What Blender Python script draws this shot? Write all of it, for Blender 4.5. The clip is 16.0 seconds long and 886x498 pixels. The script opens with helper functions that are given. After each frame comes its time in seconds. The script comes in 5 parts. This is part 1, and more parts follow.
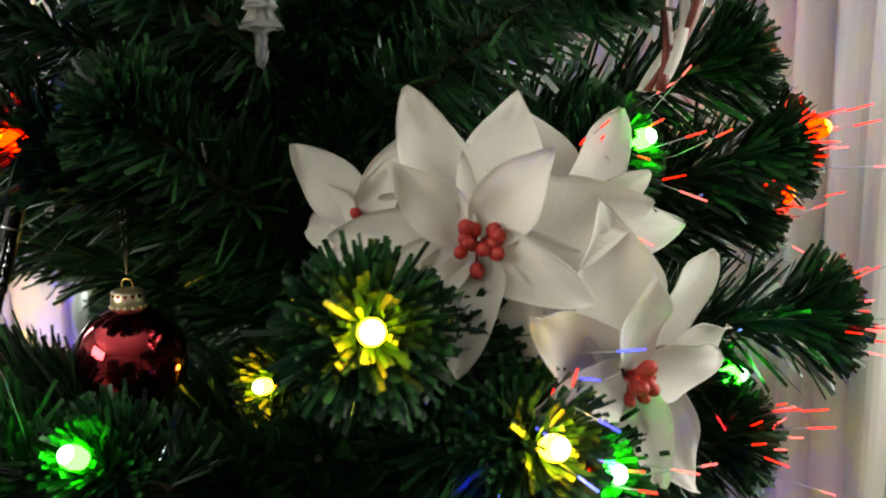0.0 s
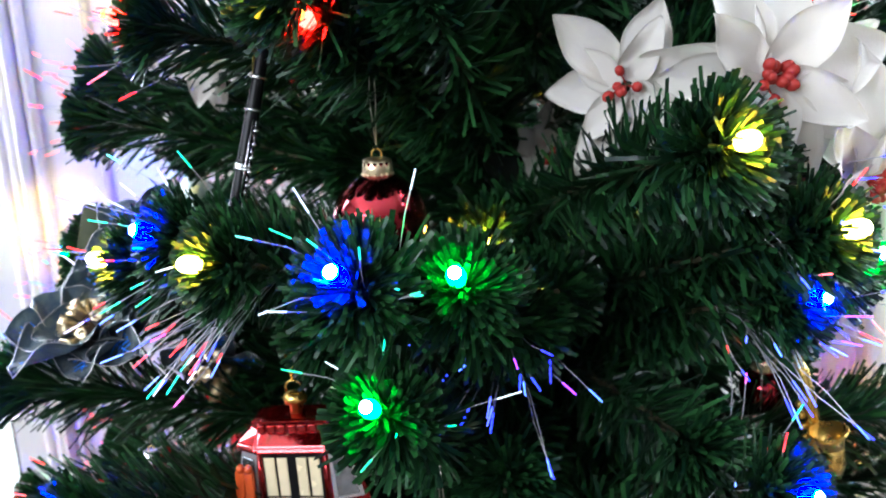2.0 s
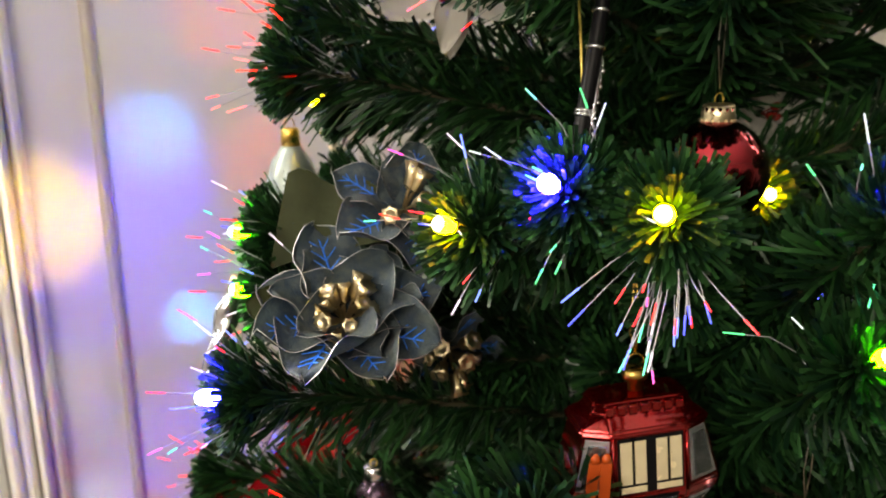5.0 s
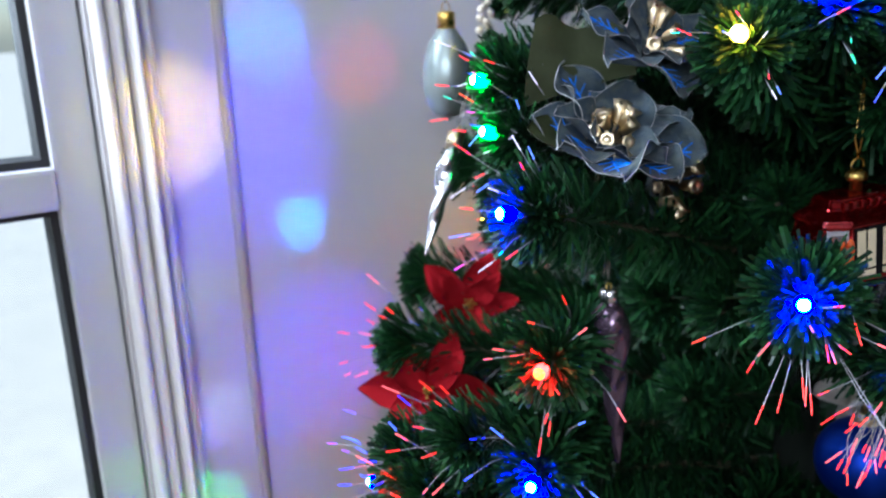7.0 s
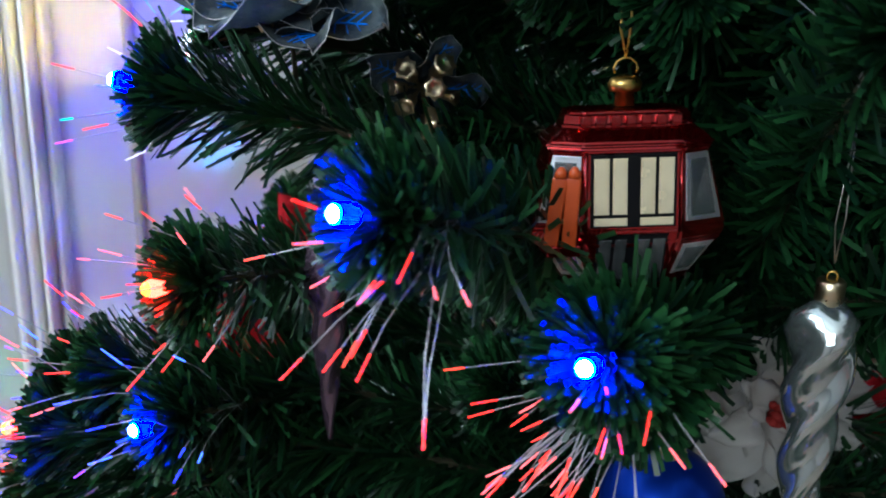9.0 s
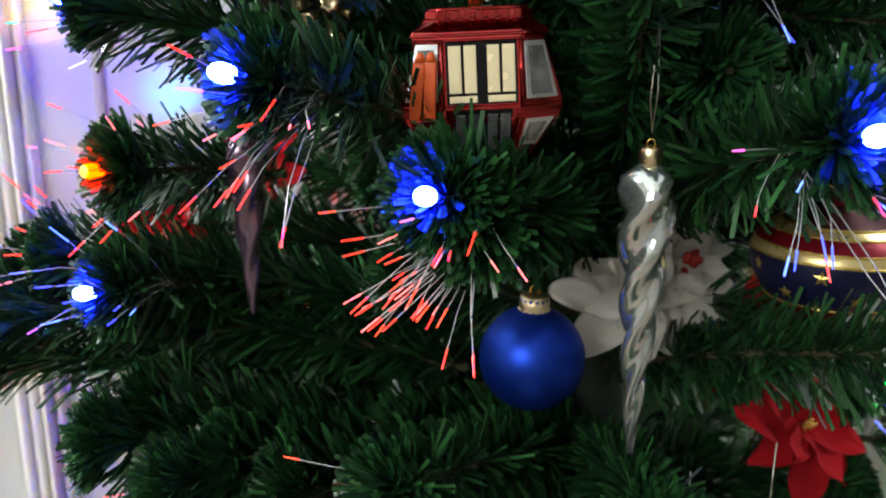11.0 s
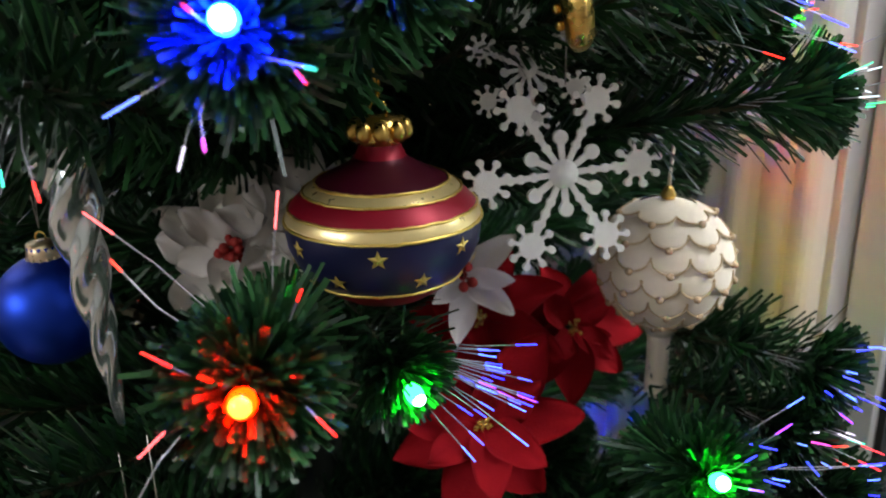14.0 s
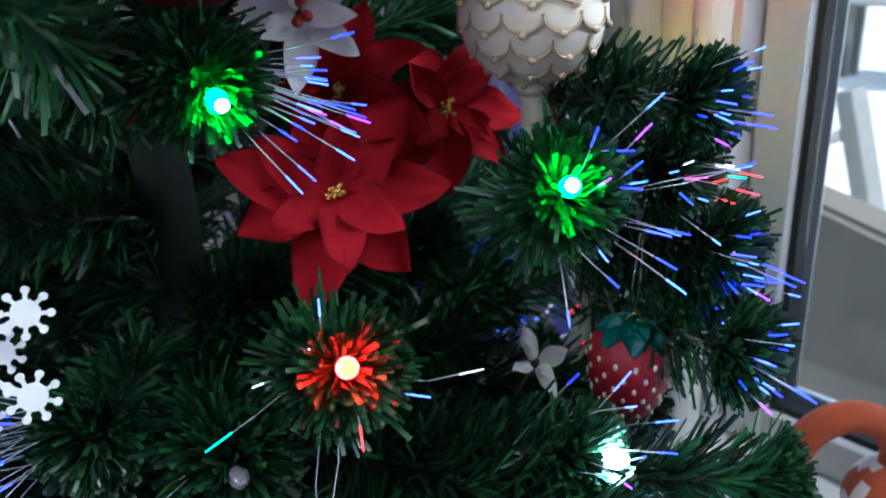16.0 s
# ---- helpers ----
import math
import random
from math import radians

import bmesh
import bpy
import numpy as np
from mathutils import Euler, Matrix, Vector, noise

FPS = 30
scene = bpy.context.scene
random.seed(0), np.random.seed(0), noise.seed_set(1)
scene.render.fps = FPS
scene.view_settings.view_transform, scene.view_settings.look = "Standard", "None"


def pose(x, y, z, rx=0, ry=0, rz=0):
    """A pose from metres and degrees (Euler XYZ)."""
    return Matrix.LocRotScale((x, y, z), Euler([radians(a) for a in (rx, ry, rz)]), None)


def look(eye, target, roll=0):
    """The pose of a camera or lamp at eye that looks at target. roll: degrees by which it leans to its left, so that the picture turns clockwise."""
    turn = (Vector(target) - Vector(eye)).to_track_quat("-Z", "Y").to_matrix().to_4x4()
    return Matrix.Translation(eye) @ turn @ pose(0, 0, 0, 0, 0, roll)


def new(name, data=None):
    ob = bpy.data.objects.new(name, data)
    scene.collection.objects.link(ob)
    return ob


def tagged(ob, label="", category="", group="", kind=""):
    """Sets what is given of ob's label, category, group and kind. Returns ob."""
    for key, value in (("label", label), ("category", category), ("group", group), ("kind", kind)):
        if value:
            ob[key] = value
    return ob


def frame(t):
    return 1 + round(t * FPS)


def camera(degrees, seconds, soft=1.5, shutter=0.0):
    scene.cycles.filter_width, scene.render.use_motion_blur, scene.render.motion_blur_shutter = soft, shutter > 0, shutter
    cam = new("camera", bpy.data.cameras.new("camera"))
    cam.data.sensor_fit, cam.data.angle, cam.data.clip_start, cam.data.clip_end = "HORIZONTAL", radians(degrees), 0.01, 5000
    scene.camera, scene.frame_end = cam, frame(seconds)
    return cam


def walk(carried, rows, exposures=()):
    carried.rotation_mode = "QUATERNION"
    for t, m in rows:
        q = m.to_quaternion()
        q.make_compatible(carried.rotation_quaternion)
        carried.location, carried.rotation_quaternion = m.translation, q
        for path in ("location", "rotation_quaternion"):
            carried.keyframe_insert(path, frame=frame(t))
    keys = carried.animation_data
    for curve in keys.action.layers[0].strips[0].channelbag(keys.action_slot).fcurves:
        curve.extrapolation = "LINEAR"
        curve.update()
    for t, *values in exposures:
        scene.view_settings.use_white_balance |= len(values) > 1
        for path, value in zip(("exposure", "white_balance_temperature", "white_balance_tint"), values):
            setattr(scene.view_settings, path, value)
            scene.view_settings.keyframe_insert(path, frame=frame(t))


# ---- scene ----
cam = camera(55.9, 16.0, soft=1.8, shutter=0.18)
cam.data.dof.use_dof, cam.data.dof.focus_distance, cam.data.dof.aperture_fstop = True, 0.38, 11.0
PATH = [
    (0, (0.015, 0.0, 1.225), (-0.066, 1.974, 0.911), -0.5),
    (0.5, (-0.035, -0.038, 1.218), (0.044, 1.922, 0.825), -0.9),
    (1, (-0.103, -0.086, 1.212), (0.143, 1.852, 0.784), -1.3),
    (1.5, (-0.172, -0.103, 1.206), (0.045, 1.831, 0.748), -2.4),
    (2, (-0.189, -0.067, 1.201), (0.038, 1.861, 0.721), -2.6),
    (2.5, (-0.188, -0.035, 1.195), (0.041, 1.893, 0.713), -2.0),
    (3, (-0.24, -0.013, 1.196), (0.095, 1.9, 0.719), -1.0),
    (3.5, (-0.377, 0.022, 1.211), (0.309, 1.834, 0.714), -0.0),
    (4, (-0.452, 0.048, 1.195), (0.351, 1.821, 0.739), 0.4),
    (4.5, (-0.507, 0.061, 1.187), (0.385, 1.788, 0.717), 0.1),
    (5, (-0.504, 0.078, 1.173), (0.349, 1.820, 0.685), -0.9),
    (5.2, (-0.508, 0.086, 1.169), (0.306, 1.851, 0.697), -1.0),
    (7.3, (-0.748, 0.136, 1.071), (0.412, 1.688, 0.573), -1.0),
    (7.5, (-0.745, 0.127, 1.050), (0.416, 1.695, 0.610), 0.3),
    (8, (-0.640, 0.090, 1.022), (0.338, 1.782, 0.600), 1.0),
    (8.5, (-0.511, 0.074, 1.021), (0.25, 1.863, 0.556), 1.2),
    (9, (-0.417, 0.082, 1.018), (0.189, 1.918, 0.508), 1.5),
    (9.2, (-0.389, 0.082, 1.024), (0.147, 1.932, 0.487), 1.3),
    (11.3, (-0.385, -0.031, 0.972), (0.226, 1.804, 0.464), 0.5),
    (11.5, (-0.361, -0.035, 0.984), (0.229, 1.797, 0.439), 0.5),
    (12, (-0.247, -0.058, 0.987), (0.123, 1.828, 0.431), -0.6),
    (12.5, (-0.133, -0.051, 0.977), (0.045, 1.859, 0.411), -1.5),
    (13, (-0.044, -0.047, 0.975), (-0.034, 1.864, 0.383), -2.0),
    (13.5, (0.015, -0.036, 0.974), (-0.07, 1.864, 0.354), -2.1),
    (14, (0.049, -0.02, 0.964), (-0.018, 1.87, 0.313), -1.4),
    (14.5, (0.082, -0.019, 0.928), (0.036, 1.868, 0.268), -1.7),
    (15, (0.113, -0.019, 0.89), (0.089, 1.869, 0.23), -2.2),
    (15.5, (0.119, -0.007, 0.853), (0.123, 1.867, 0.153), -2.5),
    (16, (0.109, -0.009, 0.835), (0.129, 1.843, 0.079), -2.6),
]
EXPOSURES = [(0, 0.25, 7300, 3), (0.5, 0.6, 5900, 0), (1.0, 0.85, 5400, 9), (2.5, 1.2, 5900, 9), (3.1, 0.7, 5500, 10), (3.5, 0.5, 3900, 16), (3.8, 0.3, 5900, 10), (4.0, 0.4, 6900, 10), (4.5, -0.1, 5500, 8), (5.0, 0.35, 8300, 9), (5.2, 0.35, 8300, 9),
             (7.3, 0.05, 5200, 10), (8.1, 0.0, 5000, 5), (8.5, -0.1, 4900, 4), (9.2, 0.3, 5800, 0), (11.3, 0.7, 6700, 0), (12.0, 0.8, 6400, 7), (12.5, 1.5, 4900, 13), (13.1, 1.1, 5900, 10), (13.5, 1.4, 4600, 22), (14.0, 0.6, 6500, 10), (14.5, 1.1, 4300, 24), (15, 0.55, 5000, 5), (15.5, 0.95, 6300, 7), (16, 0.95, 5300, 9)]
walk(cam, [(t, look(eye, target, roll)) for t, eye, target, roll in PATH], EXPOSURES)

# ---- world, sun, large lights ----
world = bpy.data.worlds.new("world")
scene.world = world
world.use_nodes = True
wn = world.node_tree.nodes
sky = wn.new("ShaderNodeTexSky")
sky.sky_type, sky.sun_disc = "NISHITA", False
SUN_EL, SUN_ROT = radians(60), radians(153)
sky.sun_elevation, sky.sun_rotation = SUN_EL, SUN_ROT
wn["Background"].inputs["Strength"].default_value = 0.15
world.node_tree.links.new(sky.outputs[0], wn["Background"].inputs["Color"])
sun = new("sun", bpy.data.lights.new("sun", "SUN"))
sun.data.energy, sun.data.angle, sun.data.color = 5.0, radians(0.5), (1.0, 0.95, 0.88)
sun.matrix_world = look((0.5, -1.0, 1.94), (0.0, 0.0, 0.0))


def area_lamp(name, eye, target, w, h, power, colour):
    lamp = new(name, bpy.data.lights.new(name, "AREA"))
    lamp.data.shape, lamp.data.size, lamp.data.size_y = "RECTANGLE", w, h
    lamp.data.energy, lamp.data.color = power, colour
    lamp.matrix_world = look(eye, target)
    return lamp


# daylight in the openings of the two windows behind the tree
area_lamp("daylight_left", (-1.15, 0.985, 1.50), (-0.9, -1.0, 1.0), 0.9, 0.9, 42.0, (0.92, 0.96, 1.0))
area_lamp("daylight_right", (0.80, 0.29, 1.50), (-0.2, -0.55, 1.0), 0.85, 0.9, 17.0, (0.95, 0.97, 1.0))
# added fill lamp from an unseen side of the room, to light the front
area_lamp("daylight_room", (-2.27, -1.40, 1.90), (0.0, -0.6, 1.20), 1.7, 0.8, 36.0, (0.98, 0.97, 0.97))


# ---- helpers for building ----
RNG = random.Random(7)


def part(name, bm, material, parent=None, label="", at=None, smooth=True):
    """Links a bmesh or a mesh as one object, under a thing or a part."""
    if isinstance(bm, bmesh.types.BMesh):
        data = bpy.data.meshes.new(name)
        bm.to_mesh(data)
        bm.free()
        if smooth:
            data.shade_smooth()
    else:
        data = bm
    if material is not None and not data.materials:
        data.materials.append(material)
    ob = new(name, data)
    if parent is not None:
        ob.parent = parent
    if at is not None:
        ob.matrix_basis = at
    if label:
        ob["label"] = label
    return ob


def thing(name, label, category, at=None, group=""):
    ob = new(name)
    ob.empty_display_size = 0.02
    if at is not None:
        ob.matrix_basis = at
    return tagged(ob, label, category, group)


def facing(place, way, spin=0):
    """A pose at place whose +z looks along way."""
    q = Vector(way).normalized().to_track_quat("Z", "Y")
    return Matrix.Translation(place) @ q.to_matrix().to_4x4() @ Matrix.Rotation(radians(spin), 4, "Z")


def box(bm, x0, x1, y0, y1, z0, z1, bevel=0.0):
    made = bmesh.ops.create_cube(bm, size=1.0)
    for v in made["verts"]:
        v.co = ((x0 + x1) / 2 + v.co.x * (x1 - x0), (y0 + y1) / 2 + v.co.y * (y1 - y0), (z0 + z1) / 2 + v.co.z * (z1 - z0))
    if bevel:
        edges = list({e for v in made["verts"] for e in v.link_edges})
        bmesh.ops.bevel(bm, geom=edges, offset=bevel, segments=2, affect="EDGES", profile=0.7)
    return bm


def lathe(profile, seg=32, bm=None, lobes=0, depth=0.0, twist=0.0, slots=None):
    """Turns (radius, height) rows about z; lobes and twist make a twisted drop; slots give a material to each ring."""
    bm = bm or bmesh.new()
    rings = []
    for r, z in profile:
        ring = []
        for k in range(seg):
            a = 2 * math.pi * k / seg
            rr = r * (1 + depth * math.cos(lobes * (a - twist * z))) if lobes else r
            ring.append(bm.verts.new((rr * math.cos(a), rr * math.sin(a), z)))
        rings.append(ring)
    for i in range(len(rings) - 1):
        for k in range(seg):
            f = bm.faces.new((rings[i][k], rings[i][(k + 1) % seg], rings[i + 1][(k + 1) % seg], rings[i + 1][k]))
            if slots:
                f.material_index = slots[i]
    bm.faces.new(rings[0][::-1])
    bm.faces.new(rings[-1])
    bmesh.ops.recalc_face_normals(bm, faces=bm.faces[:])
    return bm


def tube(bm, points, radius, seg=6, taper=1.0):
    """A round rod along the points."""
    pts = [Vector(p) for p in points]
    rings = []
    for i, p in enumerate(pts):
        d = (pts[min(i + 1, len(pts) - 1)] - pts[max(i - 1, 0)]).normalized()
        u = d.orthogonal().normalized()
        if rings:
            u = (last - d * last.dot(d)).normalized()
        last = u
        w = d.cross(u)
        r = radius * (1 + (taper - 1) * i / max(1, len(pts) - 1))
        rings.append([bm.verts.new(p + (u * math.cos(2 * math.pi * k / seg) + w * math.sin(2 * math.pi * k / seg)) * r) for k in range(seg)])
    for a, b in zip(rings, rings[1:]):
        for k in range(seg):
            bm.faces.new((a[k], a[(k + 1) % seg], b[(k + 1) % seg], b[k]))
    bm.faces.new(rings[0][::-1])
    bm.faces.new(rings[-1])
    return bm


def ball(bm, centre, r, u=10, v=7, squash=1.0):
    made = bmesh.ops.create_uvsphere(bm, u_segments=u, v_segments=v, radius=r)
    for w in made["verts"]:
        w.co = (w.co.x + centre[0], w.co.y + centre[1], w.co.z * squash + centre[2])
    return bm


# ---- materials ----
def material(name, colour, rough=0.5, metal=0.0, vary=0.15, scale=40.0, bump=0.0, bump_scale=300.0, island=0.0, colour2=None,
             transmit=0.0, coat=0.0, sheen=0.0, emit=None, power=0.0, spec=0.5, rough_vary=0.1, through_light=0.0, objects=0.0):
    m = bpy.data.materials.new(name)
    m.use_nodes = True
    nt = m.node_tree
    n, ln = nt.nodes, nt.links
    p = n["Principled BSDF"]
    c = (*colour, 1)
    c2 = (*(colour2 or tuple(x * 0.55 for x in colour)), 1)
    tex = n.new("ShaderNodeTexCoord")
    noise_a = n.new("ShaderNodeTexNoise")
    noise_a.inputs["Scale"].default_value, noise_a.inputs["Detail"].default_value = scale, 6
    ln.new(tex.outputs["Object"], noise_a.inputs["Vector"])
    ramp = n.new("ShaderNodeMapRange")
    ramp.inputs["From Min"].default_value, ramp.inputs["From Max"].default_value = 0.3, 0.75
    ramp.inputs["To Min"].default_value, ramp.inputs["To Max"].default_value = 0.0, vary
    ln.new(noise_a.outputs["Fac"], ramp.inputs["Value"])
    fac = ramp.outputs[0]
    if island or objects:
        src = n.new("ShaderNodeNewGeometry").outputs["Random Per Island"] if island else n.new("ShaderNodeObjectInfo").outputs["Random"]
        mul = n.new("ShaderNodeMath")
        mul.operation = "MULTIPLY_ADD"
        mul.use_clamp = True
        ln.new(src, mul.inputs[0])
        mul.inputs[1].default_value = island or objects
        ln.new(fac, mul.inputs[2])
        fac = mul.outputs[0]
    mix = n.new("ShaderNodeMix")
    mix.data_type = "RGBA"
    mix.inputs["A"].default_value, mix.inputs["B"].default_value = c, c2
    ln.new(fac, mix.inputs["Factor"])
    ln.new(mix.outputs["Result"], p.inputs["Base Color"])
    p.inputs["Metallic"].default_value = metal
    p.inputs["Specular IOR Level"].default_value = spec
    rr = n.new("ShaderNodeMapRange")
    rr.inputs["To Min"].default_value, rr.inputs["To Max"].default_value = max(0.02, rough - rough_vary), min(1, rough + rough_vary)
    ln.new(noise_a.outputs["Fac"], rr.inputs["Value"])
    ln.new(rr.outputs[0], p.inputs["Roughness"])
    p.inputs["Transmission Weight"].default_value = transmit
    p.inputs["Coat Weight"].default_value = coat
    p.inputs["Sheen Weight"].default_value = sheen
    if bump:
        nb = n.new("ShaderNodeTexNoise")
        nb.inputs["Scale"].default_value, nb.inputs["Detail"].default_value = bump_scale, 4
        ln.new(tex.outputs["Object"], nb.inputs["Vector"])
        b = n.new("ShaderNodeBump")
        b.inputs["Strength"].default_value, b.inputs["Distance"].default_value = bump, 0.002
        ln.new(nb.outputs["Fac"], b.inputs["Height"])
        ln.new(b.outputs[0], p.inputs["Normal"])
    if emit:
        p.inputs["Emission Color"].default_value = (*emit, 1)
        p.inputs["Emission Strength"].default_value = power
    if through_light:
        tr = n.new("ShaderNodeBsdfTranslucent")
        ln.new(mix.outputs["Result"], tr.inputs["Color"])
        add = n.new("ShaderNodeMixShader")
        add.inputs[0].default_value = through_light
        ln.new(p.outputs[0], add.inputs[1])
        ln.new(tr.outputs[0], add.inputs[2])
        ln.new(add.outputs[0], n["Material Output"].inputs["Surface"])
    return m


def glitter(name, colour, rough=0.35, metal=0.9, scale=900.0):
    """Fine flakes that each lean their own way."""
    m = material(name, colour, rough, metal, vary=0.4, scale=scale)
    n, ln = m.node_tree.nodes, m.node_tree.links
    tex = n.new("ShaderNodeTexCoord")
    vor = n.new("ShaderNodeTexVoronoi")
    vor.inputs["Scale"].default_value = scale
    ln.new(tex.outputs["Object"], vor.inputs["Vector"])
    b = n.new("ShaderNodeBump")
    b.inputs["Strength"].default_value, b.inputs["Distance"].default_value = 1.0, 0.001
    ln.new(vor.outputs["Color"], b.inputs["Height"])
    ln.new(b.outputs[0], n["Principled BSDF"].inputs["Normal"])
    return m


NEEDLE = material("green_pvc_needles", (0.024, 0.092, 0.024), 0.34, vary=0.25, scale=30, island=0.95, colour2=(0.003, 0.018, 0.008), rough_vary=0.08)
STEM = material("brown_twig", (0.05, 0.045, 0.02), 0.8, bump=0.4)
TRUNK = material("trunk_paint", (0.006, 0.012, 0.006), 0.9, bump=0.2)
WHITE_FABRIC = material("white_petal_fabric", (0.78, 0.75, 0.70), 0.85, vary=0.15, scale=60, bump=0.25, bump_scale=700, sheen=0.2, through_light=0.42, colour2=(0.68, 0.64, 0.56))
RED_FABRIC = material("red_velvet_petal", (0.36, 0.004, 0.010), 0.95, spec=0.2, vary=0.5, scale=50, bump=0.3, bump_scale=700, through_light=0.2, colour2=(0.22, 0.003, 0.008))
BLUE_ORGANZA = material("silvery_blue_organza", (0.13, 0.17, 0.168), 0.24, vary=1.0, scale=90, bump=0.8, bump_scale=500, through_light=0.55, colour2=(0.03, 0.07, 0.13), sheen=0.3)
BLUE_VEIN = material("blue_vein", (0.01, 0.22, 0.95), 0.5)
GOLD_BAND = material("pale_gold_band", (0.82, 0.66, 0.30), 0.30, 0.7, vary=0.3, scale=90, coat=0.3)
OLIVE_LEAF = material("olive_satin_leaf", (0.040, 0.052, 0.011), 0.72, vary=0.6, scale=50, bump=0.2, through_light=0.35)
BERRY = material("red_berry", (0.38, 0.018, 0.012), 0.60, vary=0.4, scale=200, objects=0.3)
GOLD = material("gold_metal", (0.78, 0.52, 0.14), 0.28, 1.0, vary=0.3, scale=120)
PALE_GOLD = material("pale_champagne_metal", (0.80, 0.66, 0.42), 0.30, 1.0, vary=0.4, scale=150)
GOLD_GLITTER = glitter("gold_glitter", (0.80, 0.60, 0.16))
SILVER_GLITTER = glitter("silver_glitter", (0.75, 0.76, 0.78))
SILVER = material("silver_metal", (0.78, 0.78, 0.80), 0.2, 1.0, vary=0.2, scale=90)
RED_GLASS = material("red_mirror_glass", (0.42, 0.004, 0.018), 0.06, 1.0, vary=0.1, scale=20, coat=1.0, rough_vary=0.03)
BLUE_MATT = material("blue_satin_paint", (0.006, 0.036, 0.36), 0.40, 0.85, vary=0.15, scale=30, rough_vary=0.05)
PEARL = material("pearly_glass", (0.66, 0.70, 0.68), 0.13, 0.85, vary=0.7, scale=45, colour2=(0.34, 0.46, 0.48), coat=1.0, rough_vary=0.06, transmit=0.2)
FROSTED = material("frosted_silver_glass", (0.36, 0.42, 0.40), 0.36, 0.7, vary=0.4, scale=80, rough_vary=0.08)
PURPLE_GLASS = material("smoky_purple_glass", (0.20, 0.13, 0.19), 0.16, 0.8, vary=0.5, scale=60, coat=0.6)
CRYSTAL = material("clear_acrylic", (0.92, 0.90, 0.92), 0.06, transmit=0.9, vary=0.05)
IVORY = material("ivory_satin", (0.80, 0.71, 0.56), 0.36, vary=0.25, scale=120, bump=0.15, bump_scale=900, sheen=0.3)
SNOW = material("white_glitter_plastic", (0.78, 0.78, 0.75), 0.6, vary=0.2, scale=200, bump=0.5, bump_scale=1500)
DARK_RED = material("dark_red_matt_glass", (0.060, 0.003, 0.012), 0.38, 0.45, vary=0.15, scale=40, rough_vary=0.05)
RED_BAND = material("red_band_glass", (0.26, 0.006, 0.020), 0.36, 0.45, vary=0.15, scale=40, rough_vary=0.05)
NAVY = material("navy_matt_glass", (0.011, 0.013, 0.052), 0.36, 0.4, vary=0.2, scale=40, rough_vary=0.05)
GONDOLA_RED = material("red_lacquered_glass", (0.40, 0.005, 0.007), 0.09, 0.95, vary=0.25, scale=60, coat=1.0, rough_vary=0.05)
ORANGE_ENAMEL = material("orange_enamel", (0.62, 0.09, 0.015), 0.35, vary=0.2, scale=80)
CREAM_MIRROR = material("cream_silvered_window", (0.93, 0.80, 0.52), 0.25, 0.20, vary=0.3, scale=90)
BLACK_ENAMEL = material("black_enamel", (0.006, 0.006, 0.007), 0.30, spec=0.15, vary=0.1)
GREY_MIRROR = material("grey_silvered_window", (0.42, 0.44, 0.45), 0.2, 0.85, vary=0.7, scale=140, colour2=(0.08, 0.10, 0.11))
STRAWBERRY = material("red_strawberry_lacquer", (0.34, 0.006, 0.020), 0.45, vary=0.5, scale=120, bump=0.8, bump_scale=420)
PLUSH_ORANGE = material("orange_plush", (0.42, 0.07, 0.015), 0.95, vary=0.4, scale=160, bump=0.9, bump_scale=900, sheen=0.1)
PLUSH_WHITE = material("white_plush", (0.74, 0.70, 0.64), 0.95, vary=0.2, scale=160, bump=0.9, bump_scale=900, sheen=0.5)
FIBRE = material("clear_optic_fibre", (0.48, 0.48, 0.52), 0.12, vary=0.1, through_light=0.15)
WIRE = material("hook_wire", (0.45, 0.42, 0.38), 0.35, 1.0)
# unseen walls: greyed so that less light bounces back onto the tree
ROOM_WALL = material("unseen_wall_low_bounce", (0.36, 0.33, 0.30), 0.7, vary=0.10, scale=3.5, bump=0.06, bump_scale=180)
WALL = material("white_wall_paint", (0.62, 0.60, 0.595), 0.5, vary=0.10, scale=3.5, bump=0.06, bump_scale=180, colour2=(0.52, 0.50, 0.495))
GLOSS_WHITE = material("white_gloss_woodwork", (0.76, 0.73, 0.68), 0.32, vary=0.12, scale=6, bump=0.03, bump_scale=120, colour2=(0.66, 0.62, 0.55))
BEADING = material("tan_cover_strip", (0.54, 0.49, 0.40), 0.5, vary=0.3, scale=20)
PLASTIC_FRAME = material("grey_white_upvc", (0.60, 0.60, 0.58), 0.35, vary=0.1, scale=12)
SEAL = material("black_rubber_seal", (0.015, 0.015, 0.016), 0.7)
FLOOR = material("brown_carpet", (0.22, 0.17, 0.13), 0.95, vary=0.4, scale=40, bump=0.8, bump_scale=500)
CEILING = material("white_ceiling_paint", (0.78, 0.78, 0.76), 0.8, vary=0.05, scale=5, bump=0.1, bump_scale=150)
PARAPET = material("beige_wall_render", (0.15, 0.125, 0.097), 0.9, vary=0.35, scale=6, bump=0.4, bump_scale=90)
PALE_GROUND = material("pale_sunlit_gravel", (0.62, 0.60, 0.54), 0.95, vary=0.3, scale=9, bump=0.5, bump_scale=70)
WEATHERED = material("grey_weathered_timber", (0.22, 0.21, 0.19), 0.8, vary=0.5, scale=25, bump=0.4)
GLASS = bpy.data.materials.new("window_glass")
GLASS.use_nodes = True
gn = GLASS.node_tree
gn.nodes.remove(gn.nodes["Principled BSDF"])
g_clear, g_gloss, g_mix, g_fres = (gn.nodes.new(k) for k in ("ShaderNodeBsdfTransparent", "ShaderNodeBsdfGlossy", "ShaderNodeMixShader", "ShaderNodeFresnel"))
